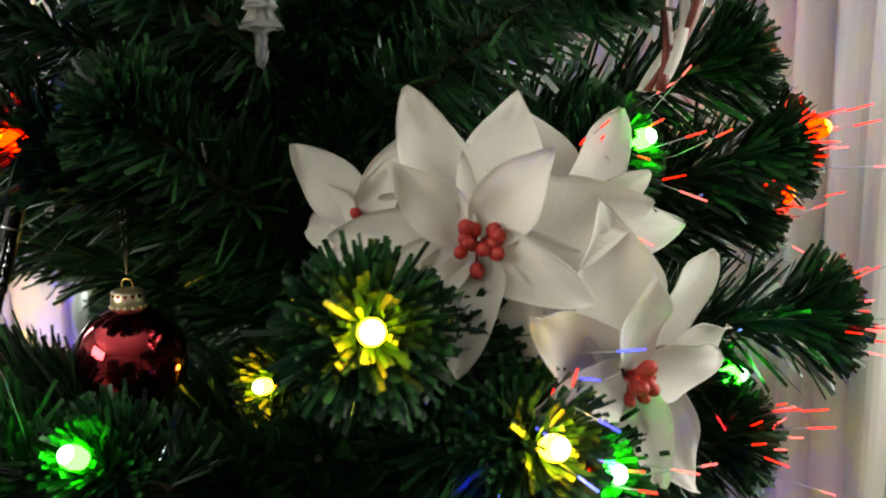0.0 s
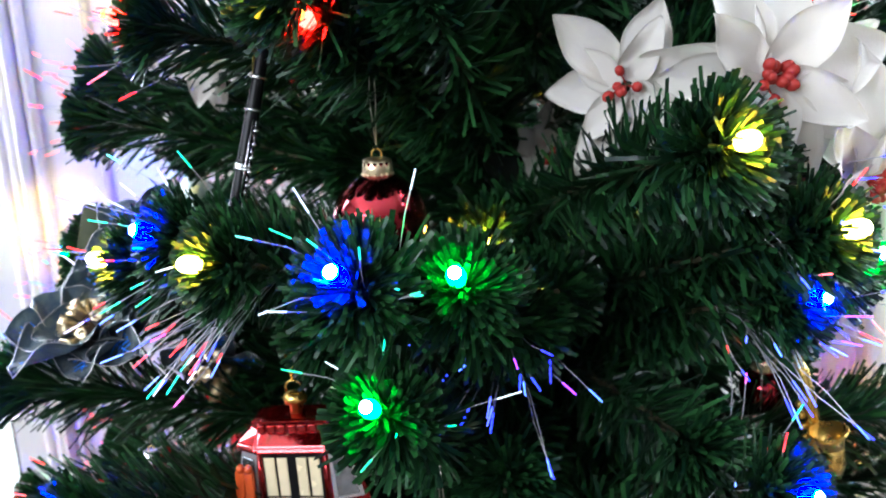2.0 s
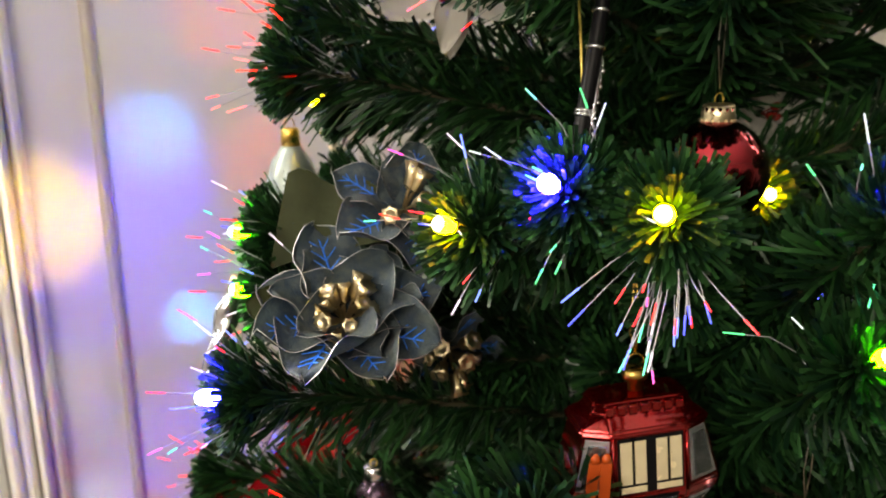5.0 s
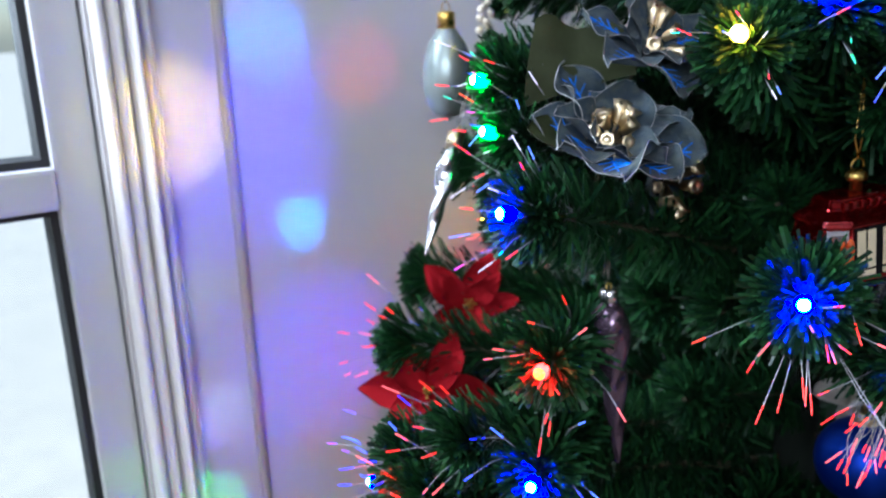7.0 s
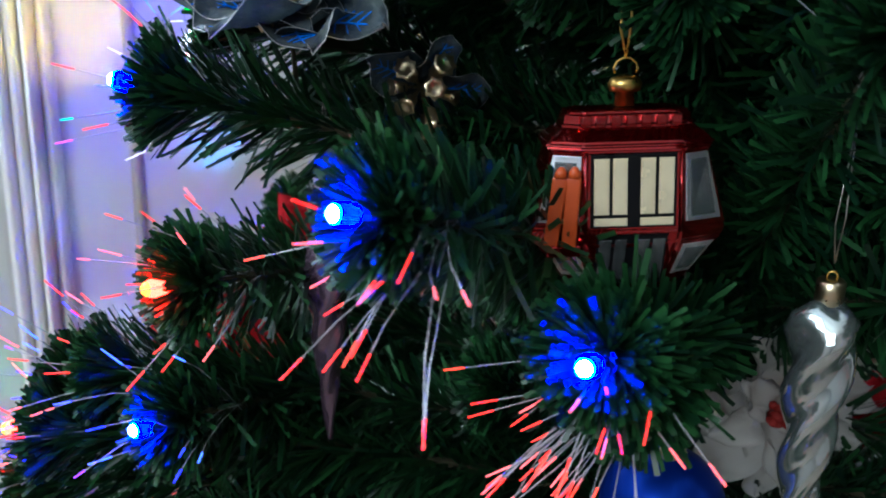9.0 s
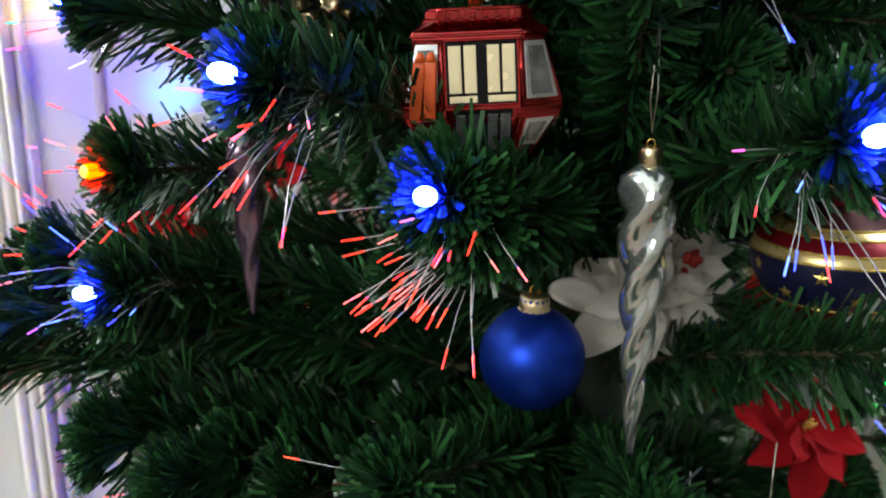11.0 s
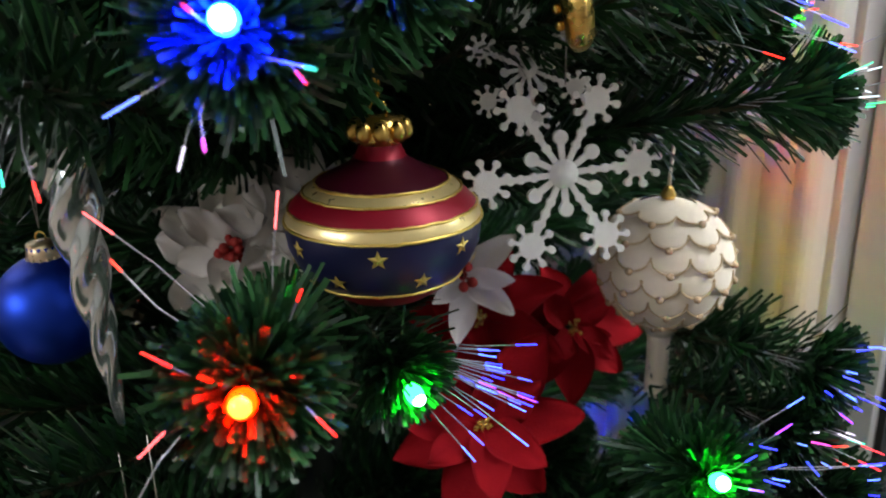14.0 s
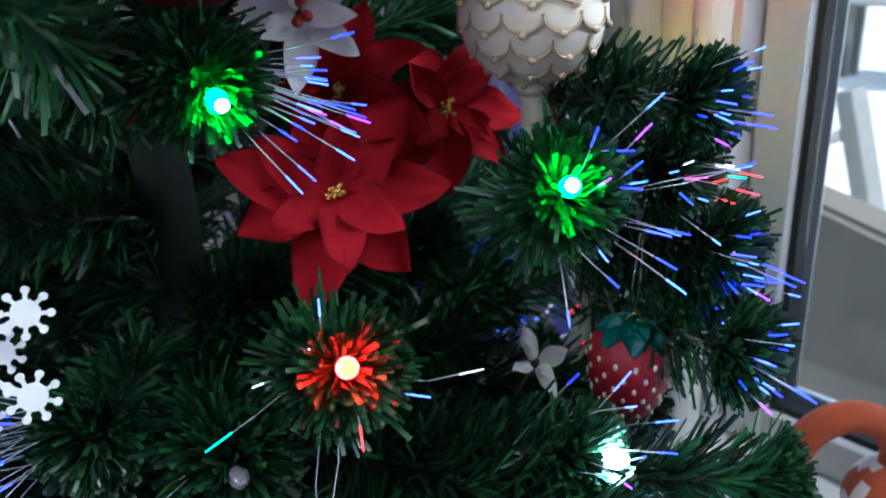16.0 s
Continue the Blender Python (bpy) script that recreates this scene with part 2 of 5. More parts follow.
g_gloss.inputs["Roughness"].default_value = 0.02
g_clear.inputs["Color"].default_value = (0.93, 0.96, 0.95, 1)
gn.links.new(g_fres.outputs[0], g_mix.inputs[0])
gn.links.new(g_clear.outputs[0], g_mix.inputs[1])
gn.links.new(g_gloss.outputs[0], g_mix.inputs[2])
gn.links.new(g_mix.outputs[0], gn.nodes["Material Output"].inputs["Surface"])

LED_COLOURS = {"blue": (0.026, 0.010, 1.0), "yellow": (1.0, 0.62, 0.06), "green": (0.070, 1.0, 0.11), "red": (1.0, 0.006, 0.0), "white": (0.55, 0.95, 1.0)}
# the casing gives the coloured light, the tip shows the white-hot core
CASING_LIGHT = {"blue": ((0.0002, 0.0024, 1.0), 1050.0), "yellow": ((1.0, 0.62, 0.020), 48.0), "green": ((0.003, 1.0, 0.022), 46.0), "red": ((1.0, 0.002, 0.0), 120.0), "white": ((0.55, 0.95, 1.0), 150.0)}
TIP_LIGHT = {"blue": ((0.45, 0.75, 1.0), 14.0), "yellow": ((1.0, 0.90, 0.50), 12.0), "green": ((0.40, 1.0, 0.60), 8.0), "red": ((1.0, 0.22, 0.02), 6.0), "white": ((0.9, 1.0, 1.0), 14.0)}
CASINGS = {k: material("glowing_" + k + "_casing", c, 0.2, emit=c, power=p) for k, (c, p) in CASING_LIGHT.items()}
LEDS = {k: material("lit_" + k + "_tip", c, 0.2, emit=c, power=p) for k, (c, p) in TIP_LIGHT.items()}


def fibre_glow(name, stops, power):
    """The glowing ends of the fibres: each strand takes one of the colours."""
    m = material(name, (0.08, 0.08, 0.08), 0.5)
    n, ln = m.node_tree.nodes, m.node_tree.links
    geo = n.new("ShaderNodeNewGeometry")
    ramp = n.new("ShaderNodeValToRGB")
    ramp.color_ramp.interpolation = "CONSTANT"
    while len(ramp.color_ramp.elements) < len(stops):
        ramp.color_ramp.elements.new(0.5)
    for i, c in enumerate(stops):
        ramp.color_ramp.elements[i].position = i / len(stops)
        ramp.color_ramp.elements[i].color = (*c, 1)
    ln.new(geo.outputs["Random Per Island"], ramp.inputs[0])
    ln.new(ramp.outputs[0], n["Principled BSDF"].inputs["Emission Color"])
    n["Principled BSDF"].inputs["Emission Strength"].default_value = power
    return m


GLOW_MIXED = fibre_glow("glowing_fibre_ends_mixed", [(1.0, 0.015, 0.03), (0.03, 0.06, 1.0), (0.8, 0.06, 0.5), (0.03, 0.75, 0.45), (1.0, 0.02, 0.015), (0.10, 0.20, 1.0), (0.5, 0.45, 0.6)], 2.6)
GLOW_RED = fibre_glow("glowing_fibre_ends_red", [(1.0, 0.012, 0.006), (1.0, 0.035, 0.012), (1.0, 0.10, 0.11), (1.0, 0.010, 0.004)], 3.0)
GLOW_BLUE = fibre_glow("glowing_fibre_ends_blue", [(0.02, 0.03, 1.0), (0.05, 0.07, 1.0), (0.24, 0.03, 0.90), (0.06, 0.13, 1.0), (0.02, 0.02, 1.0)], 4.0)
GLOW_GREEN = fibre_glow("glowing_fibre_ends_green", [(0.04, 0.8, 0.40), (0.12, 0.8, 0.6), (0.4, 0.5, 0.55), (0.03, 0.7, 0.25)], 2.2)
GLOWS = [GLOW_MIXED, GLOW_RED, GLOW_BLUE, GLOW_GREEN]

# ---- the bay: floor, walls, ceiling, windows ----
RY = radians(-50)
CORNER = Vector((0.18, 0.90, 0))


def structure(name, bm, mat, label, at=None, smooth=False):
    return tagged(part(name, bm, mat, None, label, at, smooth), label, kind="structure")


structure("ground", box(bmesh.new(), -60, 60, -60, 90, -0.60, -0.16), PALE_GROUND, "pale gravelly ground in sunshine outside the windows")
ROOM = [(-2.3, -3.2), (3.2, -3.2), (3.2, -0.40), (1.25, -0.40), (0.18, 0.90), (-2.3, 0.90)]


def slab(grow, z0, z1):
    """A sheet in the shape of the room, grown a little past its walls."""
    bm = bmesh.new()
    pts = [(x + grow * math.copysign(1, x), y + grow * math.copysign(1, y)) for x, y in ROOM]
    low, top = ([bm.verts.new((x, y, z)) for x, y in pts] for z in (z0, z1))
    for k in range(len(pts)):
        bm.faces.new((low[k], low[(k + 1) % len(pts)], top[(k + 1) % len(pts)], top[k]))
    bm.faces.new(low[::-1])
    bm.faces.new(top)
    bmesh.ops.recalc_face_normals(bm, faces=bm.faces[:])
    return bm


structure("floor", slab(0.0, -0.12, 0.0), FLOOR, "brown carpeted floor of the room")
structure("ceiling", slab(0.1, 2.45, 2.60), CEILING, "plain white painted ceiling")
structure("wall_back", box(box(box(box(bmesh.new(), -0.562, 0.18, 0.90, 1.04, 0, 2.45), -1.70, -0.562, 0.90, 1.04, 0, 0.38),
          -1.70, -0.562, 0.90, 1.04, 2.05, 2.45), -2.3, -1.70, 0.90, 1.04, 0, 2.45), WALL, "white painted wall behind the tree")
# the slanted wall: its own x runs along it, from the corner towards the room
SLANT = Matrix.Translation(CORNER) @ Matrix.Rotation(RY, 4, "Z")
structure("wall_slanted", box(box(box(box(bmesh.new(), 0.0, 0.290, 0.0, 0.14, 0, 2.45), 0.290, 1.40, 0.0, 0.14, 0, 0.333),
          0.290, 1.40, 0.0, 0.14, 2.05, 2.45), 1.40, 1.72, 0.0, 0.14, 0, 2.45), WALL, "slanted white wall of the bay", SLANT)
# unseen wall; its opening is made up to hold the fill lamp
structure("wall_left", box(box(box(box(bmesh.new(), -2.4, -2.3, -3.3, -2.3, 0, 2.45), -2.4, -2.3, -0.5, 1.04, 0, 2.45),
          -2.4, -2.3, -2.3, -0.5, 0, 1.45), -2.4, -2.3, -2.3, -0.5, 2.35, 2.45), ROOM_WALL, "unseen grey side wall with an opening added for the fill lamp")
structure("wall_right", box(box(bmesh.new(), 3.2, 3.3, -3.3, -0.40, 0, 2.45), 1.27, 3.3, -0.40, -0.30, 0, 2.45), ROOM_WALL, "unseen wall beside the bay, grey to cut bounced light")
structure("wall_room", box(bmesh.new(), -2.3, 3.2, -3.3, -3.2, 0, 2.45), ROOM_WALL, "unseen wall of the room, grey to cut bounced light")


def fluted(name, x0, x1, y, z0, z1, ridges, at, label):
    """A moulded upright casing: a board with rounded ridges running up it."""
    bm = bmesh.new()
    steps = 8 * len(ridges)
    front = []
    for i in range(steps + 1):
        x = x0 + (x1 - x0) * i / steps
        u = (i / steps * len(ridges)) % 1.0
        d = ridges[min(int(i / steps * len(ridges)), len(ridges) - 1)]
        front.append((x, y - 0.004 - d * math.sin(math.pi * u) ** 0.6))
    pts = front + [(x1, y), (x0, y)]
    low = [bm.verts.new((a, b, z0)) for a, b in pts]
    top = [bm.verts.new((a, b, z1)) for a, b in pts]
    for k in range(len(pts)):
        bm.faces.new((low[k], low[(k + 1) % len(pts)], top[(k + 1) % len(pts)], top[k]))
    bm.faces.new(low[::-1])
    bm.faces.new(top)
    bmesh.ops.recalc_face_normals(bm, faces=bm.faces[:])
    return structure(name, bm, GLOSS_WHITE, label, at)


fluted("trim_left", -0.560, -0.510, 0.898, 0.0, 2.3, [0.010, 0.012, 0.022, 0.010], Matrix(), "white gloss moulded casing beside the window")
fluted("trim_right", 0.02, 0.283, -0.002, 0.0, 2.3, [0.010, 0.016, 0.008, 0.020, 0.012, 0.022, 0.010, 0.018], SLANT, "cream gloss fluted casing panels beside the window")
bead = bmesh.new()
tube(bead, [(-0.448, 0.899, 0.0), (-0.448, 0.899, 1.2), (-0.448, 0.899, 2.4)], 0.0055, 8)
structure("trim_bead", bead, BEADING, "thin tan cover strip on the wall joint", smooth=True)


def window(name, x0, x1, z0, z1, y, at, label):
    """A window with a cross rail: frame, rail, seals, panes and sill are its parts. Its own x runs along the wall."""
    ob = tagged(thing(name, label, "window", at), kind="structure")
    rail0, rail1, w = 0.953, 0.990, 0.038
    fr = bmesh.new()
    box(fr, x0, x0 + w, y, y + 0.07, z0, z1, 0.004)
    box(fr, x1 - w, x1, y, y + 0.07, z0, z1, 0.004)
    box(fr, x0 + w, x1 - w, y, y + 0.07, z1 - w, z1, 0.004)
    box(fr, x0 + w, x1 - w, y, y + 0.07, z0, z0 + w, 0.004)
    part("window_frame", fr, PLASTIC_FRAME, ob, smooth=False)
    part("cross_rail", box(bmesh.new(), x0 + w, x1 - w, y - 0.004, y + 0.066, rail0, rail1, 0.004), PLASTIC_FRAME, ob, smooth=False)
    for a, b in ((z0 + w, rail0), (rail1, z1 - w)):
        s = bmesh.new()
        g = 0.007
        box(s, x0 + w, x0 + w + g, y + 0.012, y + 0.05, a, b)
        box(s, x1 - w - g, x1 - w, y + 0.012, y + 0.05, a, b)
        box(s, x0 + w + g, x1 - w - g, y + 0.012, y + 0.05, a, a + g)
        box(s, x0 + w + g, x1 - w - g, y + 0.012, y + 0.05, b - g, b)
        part("seal", s, SEAL, ob, "black rubber seal", smooth=False)
        pane = part("pane", box(bmesh.new(), x0 + w + g, x1 - w - g, y + 0.028, y + 0.032, a + g, b - g), GLASS, ob, "clear glass pane", smooth=False)
        pane.visible_shadow = False
    part("window_sill", box(bmesh.new(), x0 - 0.03, x1 + 0.03, y - 0.13, y - 0.002, z0 - 0.03, z0 - 0.002, 0.006), GLOSS_WHITE, ob, "white painted sill", smooth=False)
    return ob


window("window_1", -1.70, -0.564, 0.383, 2.047, 0.915, Matrix(), "white framed window with a cross rail, bright outside")
window("window_2", 0.293, 1.397, 0.336, 2.047, 0.03, SLANT, "grey-white framed window with black seals, bright outside")

# outside the windows
parapet = bmesh.new()
PA, PB = Vector((0.695, 1.98, 0)), Vector((0.96, 0.78, 0))
out = Vector((PA.y - PB.y, PB.x - PA.x, 0)).normalized() * 0.10
low, top = ([parapet.verts.new(p + Vector((0, 0, z))) for p in (PA, PB, PB + out, PA + out)] for z in (-0.16, 0.30))
parapet.faces.new(low[::-1])
parapet.faces.new(top)
for k in range(4):
    parapet.faces.new((low[k], low[(k + 1) % 4], top[(k + 1) % 4], top[k]))
bmesh.ops.recalc_face_normals(parapet, faces=parapet.faces[:])
bmesh.ops.bevel(parapet, geom=parapet.edges[:], offset=0.012, segments=3, affect="EDGES")
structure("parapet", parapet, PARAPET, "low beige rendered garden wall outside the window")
garden_post = thing("garden_post", "grey weathered timber post leaning on pale ground", "post", facing((1.525, 2.49, -0.16), (-0.075, 0.11, 0.42)))
part("beam", box(bmesh.new(), -0.045, 0.045, -0.03, 0.03, 0.0, 0.43, 0.006), WEATHERED, garden_post)
part("cross_piece", box(bmesh.new(), -0.07, 0.30, -0.058, -0.032, 0.27, 0.31, 0.005), WEATHERED, garden_post)
bench = thing("garden_bench", "grey weathered timber garden bench on pale ground", "bench", pose(2.75, 4.3, -0.16, 0, 0, -40))
for dx in (-0.5, 0.5):
    for dy in (-0.2, 0.2):
        part("leg", box(bmesh.new(), dx - 0.04, dx + 0.04, dy - 0.03, dy + 0.03, 0, 0.44, 0.005), WEATHERED, bench)
for k in range(4):
    part("slat", box(bmesh.new(), -0.6, 0.6, -0.24 + k * 0.125, -0.14 + k * 0.125, 0.442, 0.465, 0.004), WEATHERED, bench)
for k in range(3):
    part("back_slat", box(bmesh.new(), -0.6, 0.6, 0.22, 0.245, 0.55 + k * 0.12, 0.63 + k * 0.12, 0.004), WEATHERED, bench)
for dx in (-0.45, 0.45):
    part("back_post", box(bmesh.new(), dx - 0.03, dx + 0.03, 0.248, 0.29, 0.0, 0.88, 0.004), WEATHERED, bench)

# ---- the tree ----
AXIS = Vector((-0.07, 0.53, 0.0))
TREE_TOP = 1.86


def needle_brush(length, seed, density=3400, crown=440):
    """A bottle-brush branch of flat cut needles with a blunt, slightly domed face; the face lies in the origin and the branch runs back along -z, bending down a little."""
    rng = np.random.default_rng(seed)
    n1 = int(density * (length - 0.03))
    n = n1 + crown
    phi = rng.random(n) * 2 * np.pi
    # the needles of the face end evenly spread over it
    rho = 0.030 * np.sqrt(rng.uniform(0.055, 1.0, crown))
    tip_z = 0.006 - 0.012 * (rho / 0.030) ** 2 + rng.normal(0, 0.0016, crown)
    face_lean = np.radians(16 + 40 * rho / 0.030 + rng.normal(0, 4, crown)).clip(0.15, 1.2)
    s = np.concatenate([-0.030 - (length - 0.030) * rng.random(n1) ** 1.05, tip_z - rho / np.tan(face_lean)])
    lean = np.concatenate([np.radians(rng.normal(47, 9, n1).clip(22, 78)), face_lean])
    long = np.concatenate([rng.normal(0.038, 0.005, n1).clip(0.022, 0.050), rho / np.sin(face_lean)])
    base = np.stack([0.0022 * np.cos(phi), 0.0022 * np.sin(phi), s], 1)
    d = np.stack([np.sin(lean) * np.cos(phi), np.sin(lean) * np.sin(phi), np.cos(lean)], 1)
    side = np.cross(d, np.stack([np.cos(phi), np.sin(phi), 0 * phi], 1) + rng.normal(0, 0.5, (n, 3)))
    side /= np.linalg.norm(side, axis=1)[:, None]
    bow = np.cross(side, d) * rng.normal(0, 0.0040, n)[:, None]
    w = rng.normal(0.00115, 0.0002, n).clip(0.0007, 0.0017)[:, None]
    verts = np.empty((n, 6, 3))
    for k, (f, ww) in enumerate(((0.0, 0.6), (0.55, 1.0), (1.0, 0.9))):
        c = base + d * long[:, None] * f + bow * (f * f)
        verts[:, 2 * k], verts[:, 2 * k + 1] = c - side * w * ww, c + side * w * ww
    verts = verts.reshape(-1, 3)
    sag = lambda z: -0.35 * np.minimum(z, 0) ** 2
    verts[:, 1] += sag(verts[:, 2])
    i = 6 * np.arange(n)[:, None]
    faces = np.concatenate([i + [0, 1, 3, 2], i + [2, 3, 5, 4]], 1).reshape(-1, 4)
    data = bpy.data.meshes.new("needle_branch")
    twig = bmesh.new()
    tube(twig, [(0, sag(-length * f), -length * f - 0.006) for f in (0, 0.25, 0.5, 0.75, 1.0)], 0.0022, 5, 1.5)
    tv = np.array([v.co[:] for v in twig.verts])
    twig.verts.index_update()
    tf = [[v.index + len(verts) for v in f.verts] for f in twig.faces]
    twig.free()
    data.from_pydata(np.concatenate([verts, tv]).tolist(), [], faces.tolist() + tf)
    data.materials.append(NEEDLE)
    data.materials.append(STEM)
    slots = np.zeros(len(faces) + len(tf), dtype=np.int32)
    slots[len(faces):] = 1
    data.polygons.foreach_set("material_index", slots)
    data.update()
    return data


def fibre_spray(seed, strands, spread, reach, bias=(0, 0)):
    """A bundle of thin optic fibres that leave the branch before its end: the clear strands and their glowing ends, as two meshes."""
    rng = random.Random(seed)
    clear, glow = bmesh.new(), bmesh.new()
    for _ in range(strands):
        a, lean = rng.uniform(0, 2 * math.pi), radians(abs(rng.gauss(spread, spread * 0.45)))
        d = Vector((math.sin(lean) * math.cos(a) + bias[0], math.sin(lean) * math.sin(a) + bias[1], math.cos(lean))).normalized()
        p0 = Vector((rng.gauss(0, 0.002), rng.gauss(0, 0.002), -0.055))
        out = reach * rng.uniform(0.7, 1.2)
        bend = d.orthogonal().normalized() * rng.gauss(0, 0.005) + Vector((0, 0, 1)) * 0.006
        pts = [p0 + d * out * f + bend * math.sin(math.pi * f * 0.9) for f in (0, 0.35, 0.7, 1.0)]
        tube(clear, pts, 0.00028, 4)
        e = (pts[-1] - pts[-2]).normalized()
        l = rng.uniform(0.005, 0.014)
        tube(glow, [pts[-1] - e * l * 0.4, pts[-1] + e * l * 0.6], 0.00046, 5, 0.8)
    out = []
    for name, bm, mat in (("fibre_spray", clear, FIBRE), ("fibre_glow", glow, None)):
        data = bpy.data.meshes.new(name)
        bm.to_mesh(data)
        bm.free()
        if mat:
            data.materials.append(mat)
        out.append(data)
    return out


BRUSHES = {length: [needle_brush(length, 31 * k + int(length * 1000)) for k in range(3)] for length in (0.13, 0.19, 0.25, 0.31)}
SPRAYS = []
for k, (strands, spread, reach, bias) in enumerate(((12, 24, 0.072, (0, 0)), (18, 30, 0.078, (0, -0.5)), (10, 40, 0.065, (0.3, 0)), (26, 20, 0.085, (-0.2, -0.7)), (14, 11, 0.072, (0, 0)))):
    clear, glow = fibre_spray(50 + k, strands, spread, reach, bias)
    tinted = []
    for mat in GLOWS:
        one = glow.copy()
        one.materials.append(mat)
        tinted.append(one)
    SPRAYS.append((clear, tinted))
# wider than a real bulb: the casing's rim stands in for bloom
BULB_SHAPE = [(0.0016, -0.0070), (0.0040, -0.0052), (0.0047, -0.0015), (0.0045, 0.0018), (0.0036, 0.0042), (0.0024, 0.0058), (0.0008, 0.0064)]


def bulb_mesh(casing, tip):
    """A small bulb: a coloured casing whose glowing rim mimics bloom, and a white-hot tip."""
    bm = lathe(BULB_SHAPE, 16, slots=[0, 0, 0, 0, 1, 1])
    bm.faces.ensure_lookup_table()
    bm.faces[-1].material_index = 1
    data = bpy.data.meshes.new("bulb")
    bm.to_mesh(data)
    bm.free()
    data.shade_smooth()
    data.materials.append(casing)
    data.materials.append(tip)
    return data


BULBS = {k: bulb_mesh(CASINGS[k], m) for k, m in LEDS.items()}
BULBS["off"] = bulb_mesh(CRYSTAL, CRYSTAL)

tree = thing("christmas_tree", "dark green artificial fibre-optic Christmas tree with lit coloured bulbs", "christmas tree", Matrix.Translation(AXIS))
part("trunk", lathe([(0.021, 0.02), (0.020, 0.5), (0.016, 1.2), (0.009, 1.7), (0.004, TREE_TOP)], 14), TRUNK, tree, "dark green painted metal trunk")
base = bmesh.new()
lathe([(0.19, 0.0), (0.195, 0.012), (0.17, 0.03), (0.05, 0.05), (0.03, 0.09)], 40, base)
part("stand", base, TRUNK, tree, "round dark stand on the floor")
TIPS = []


def branch(tip, colour=None, spray=None, glow=0, length=None, rise=0.02, spin=0.0, root=None):
    """A branch whose bulb or blunt end is at tip, growing out of the trunk; with a spray of fibres."""
    tip = Vector(tip)
    root = Vector(root) if root else Vector((AXIS.x, AXIS.y, tip.z - rise))
    way = tip - root
    full = way.length
    if length is None:
        length = max((l for l in BRUSHES if l <= full + 0.015), default=0.13)
    q = way.normalized().to_track_quat("Z", "Y")
    face = tip - way.normalized() * 0.008 if colour else tip
    m = Matrix.Translation(face - AXIS) @ q.to_matrix().to_4x4() @ Matrix.Rotation(radians(spin), 4, "Z")
    ob = part("branch", RNG.choice(BRUSHES[length]), None, tree, at=m)
    TIPS.append(tip)
    if colour:
        part("bulb", BULBS[colour], None, ob, at=Matrix.Translation((0, 0, 0.006)), label=(colour + " glowing bulb") if colour != "off" else "unlit clear bulb")
    if spray is not None:
        at = Matrix.Rotation(radians(RNG.uniform(0, 360) if spray in (0, 2, 4) else 0), 4, "Z")
        tagged(part("fibre_spray", SPRAYS[spray][0], None, ob, at=at), kind="stuff")
        tagged(part("fibre_glow", SPRAYS[spray][1][glow], None, ob, at=at), "glowing coloured fibre ends", kind="stuff")
    return ob


# the branches whose ends can be told apart: end, bulb, spray, tint of the fibres
NEAR_TIER = [
    ((-0.019, 0.262, 1.156), "yellow", None, 2), ((-0.141, 0.297, 1.098), "green", None, 3), ((-0.196, 0.278, 1.108), "blue", 0, 3),
    ((-0.185, 0.296, 1.037), "green", 2, 3), ((-0.269, 0.346, 1.100), "yellow", 3, 0), ((-0.300, 0.389, 1.110), "blue", 0, 3),
    ((-0.335, 0.425, 1.088), "yellow", 0, 0), ((-0.203, 0.380, 1.217), "red", None, 0), ((0.043, 0.302, 1.070), "blue", 1, 2),
    ((0.043, 0.276, 1.111), "yellow", None, 0), ((0.067, 0.298, 1.092), "green", 0, 1), ((0.145, 0.406, 1.097), "green", 2, 0),
    ((0.185, 0.464, 1.181), "red", 0, 1), ((0.091, 0.380, 1.215), "green", 0, 1), ((-0.315, 0.450, 1.224), "red", 0, 1),
    ((-0.228, 0.350, 1.236), "yellow", None, 0)]
MID_TIER = [
    ((0.032, 0.280, 0.974), "blue", 2, 0), ((-0.364, 0.357, 0.956), "blue", 1, 1), ((-0.281, 0.328, 0.903), "blue", 1, 1),
    ((-0.439, 0.502, 0.991), "blue", 0, 0),
    ((-0.126, 0.231, 0.937), "blue", 1, 0), ((-0.021, 0.225, 0.950), "blue", 0, 0), ((-0.022, 0.204, 0.837), "red", 2, 1),
    ((0.218, 0.430, 0.940), "green", 0, 1)]
SIDE_TIER = [
    ((0.146, 0.400, 1.255), None, None, 0), ((0.182, 0.415, 1.218), "red", 4, 1), ((0.196, 0.400, 1.130), None, 4, 1),
    ((0.155, 0.400, 1.070), None, 4, 1), ((0.198, 0.365, 0.968), "green", 0, 2), 
    ((0.290, 0.335, 0.555), None, None, 0),
    ((0.195, 0.330, 0.580), "white", 0, 2), ((0.240, 0.412, 0.897), None, 4, 3), ((-0.376, 0.570, 1.160), None, 0, 1),
    ((-0.400, 0.575, 1.062), "green", 0, 0), ((-0.405, 0.560, 1.030), "green", 0, 0), ((-0.450, 0.660, 0.748), "blue", 0, 2),
    ((-0.400, 0.660, 0.700), "red", 0, 1), ((-0.416, 0.690, 0.850), None, 0, 1), ((-0.506, 0.534, 0.808), "red", 0, 1)]
TOP_TIER = [
    ((-0.240, 0.330, 1.290), None, None, 0), ((-0.175, 0.290, 1.325), None, None, 0), ((-0.300, 0.410, 1.285), None, 0, 1),
    ((-0.363, 0.575, 1.19), None, 0, 1), ((0.070, 0.330, 1.290), None, None, 0), ((-0.150, 0.360, 1.235), None, None, 0)]
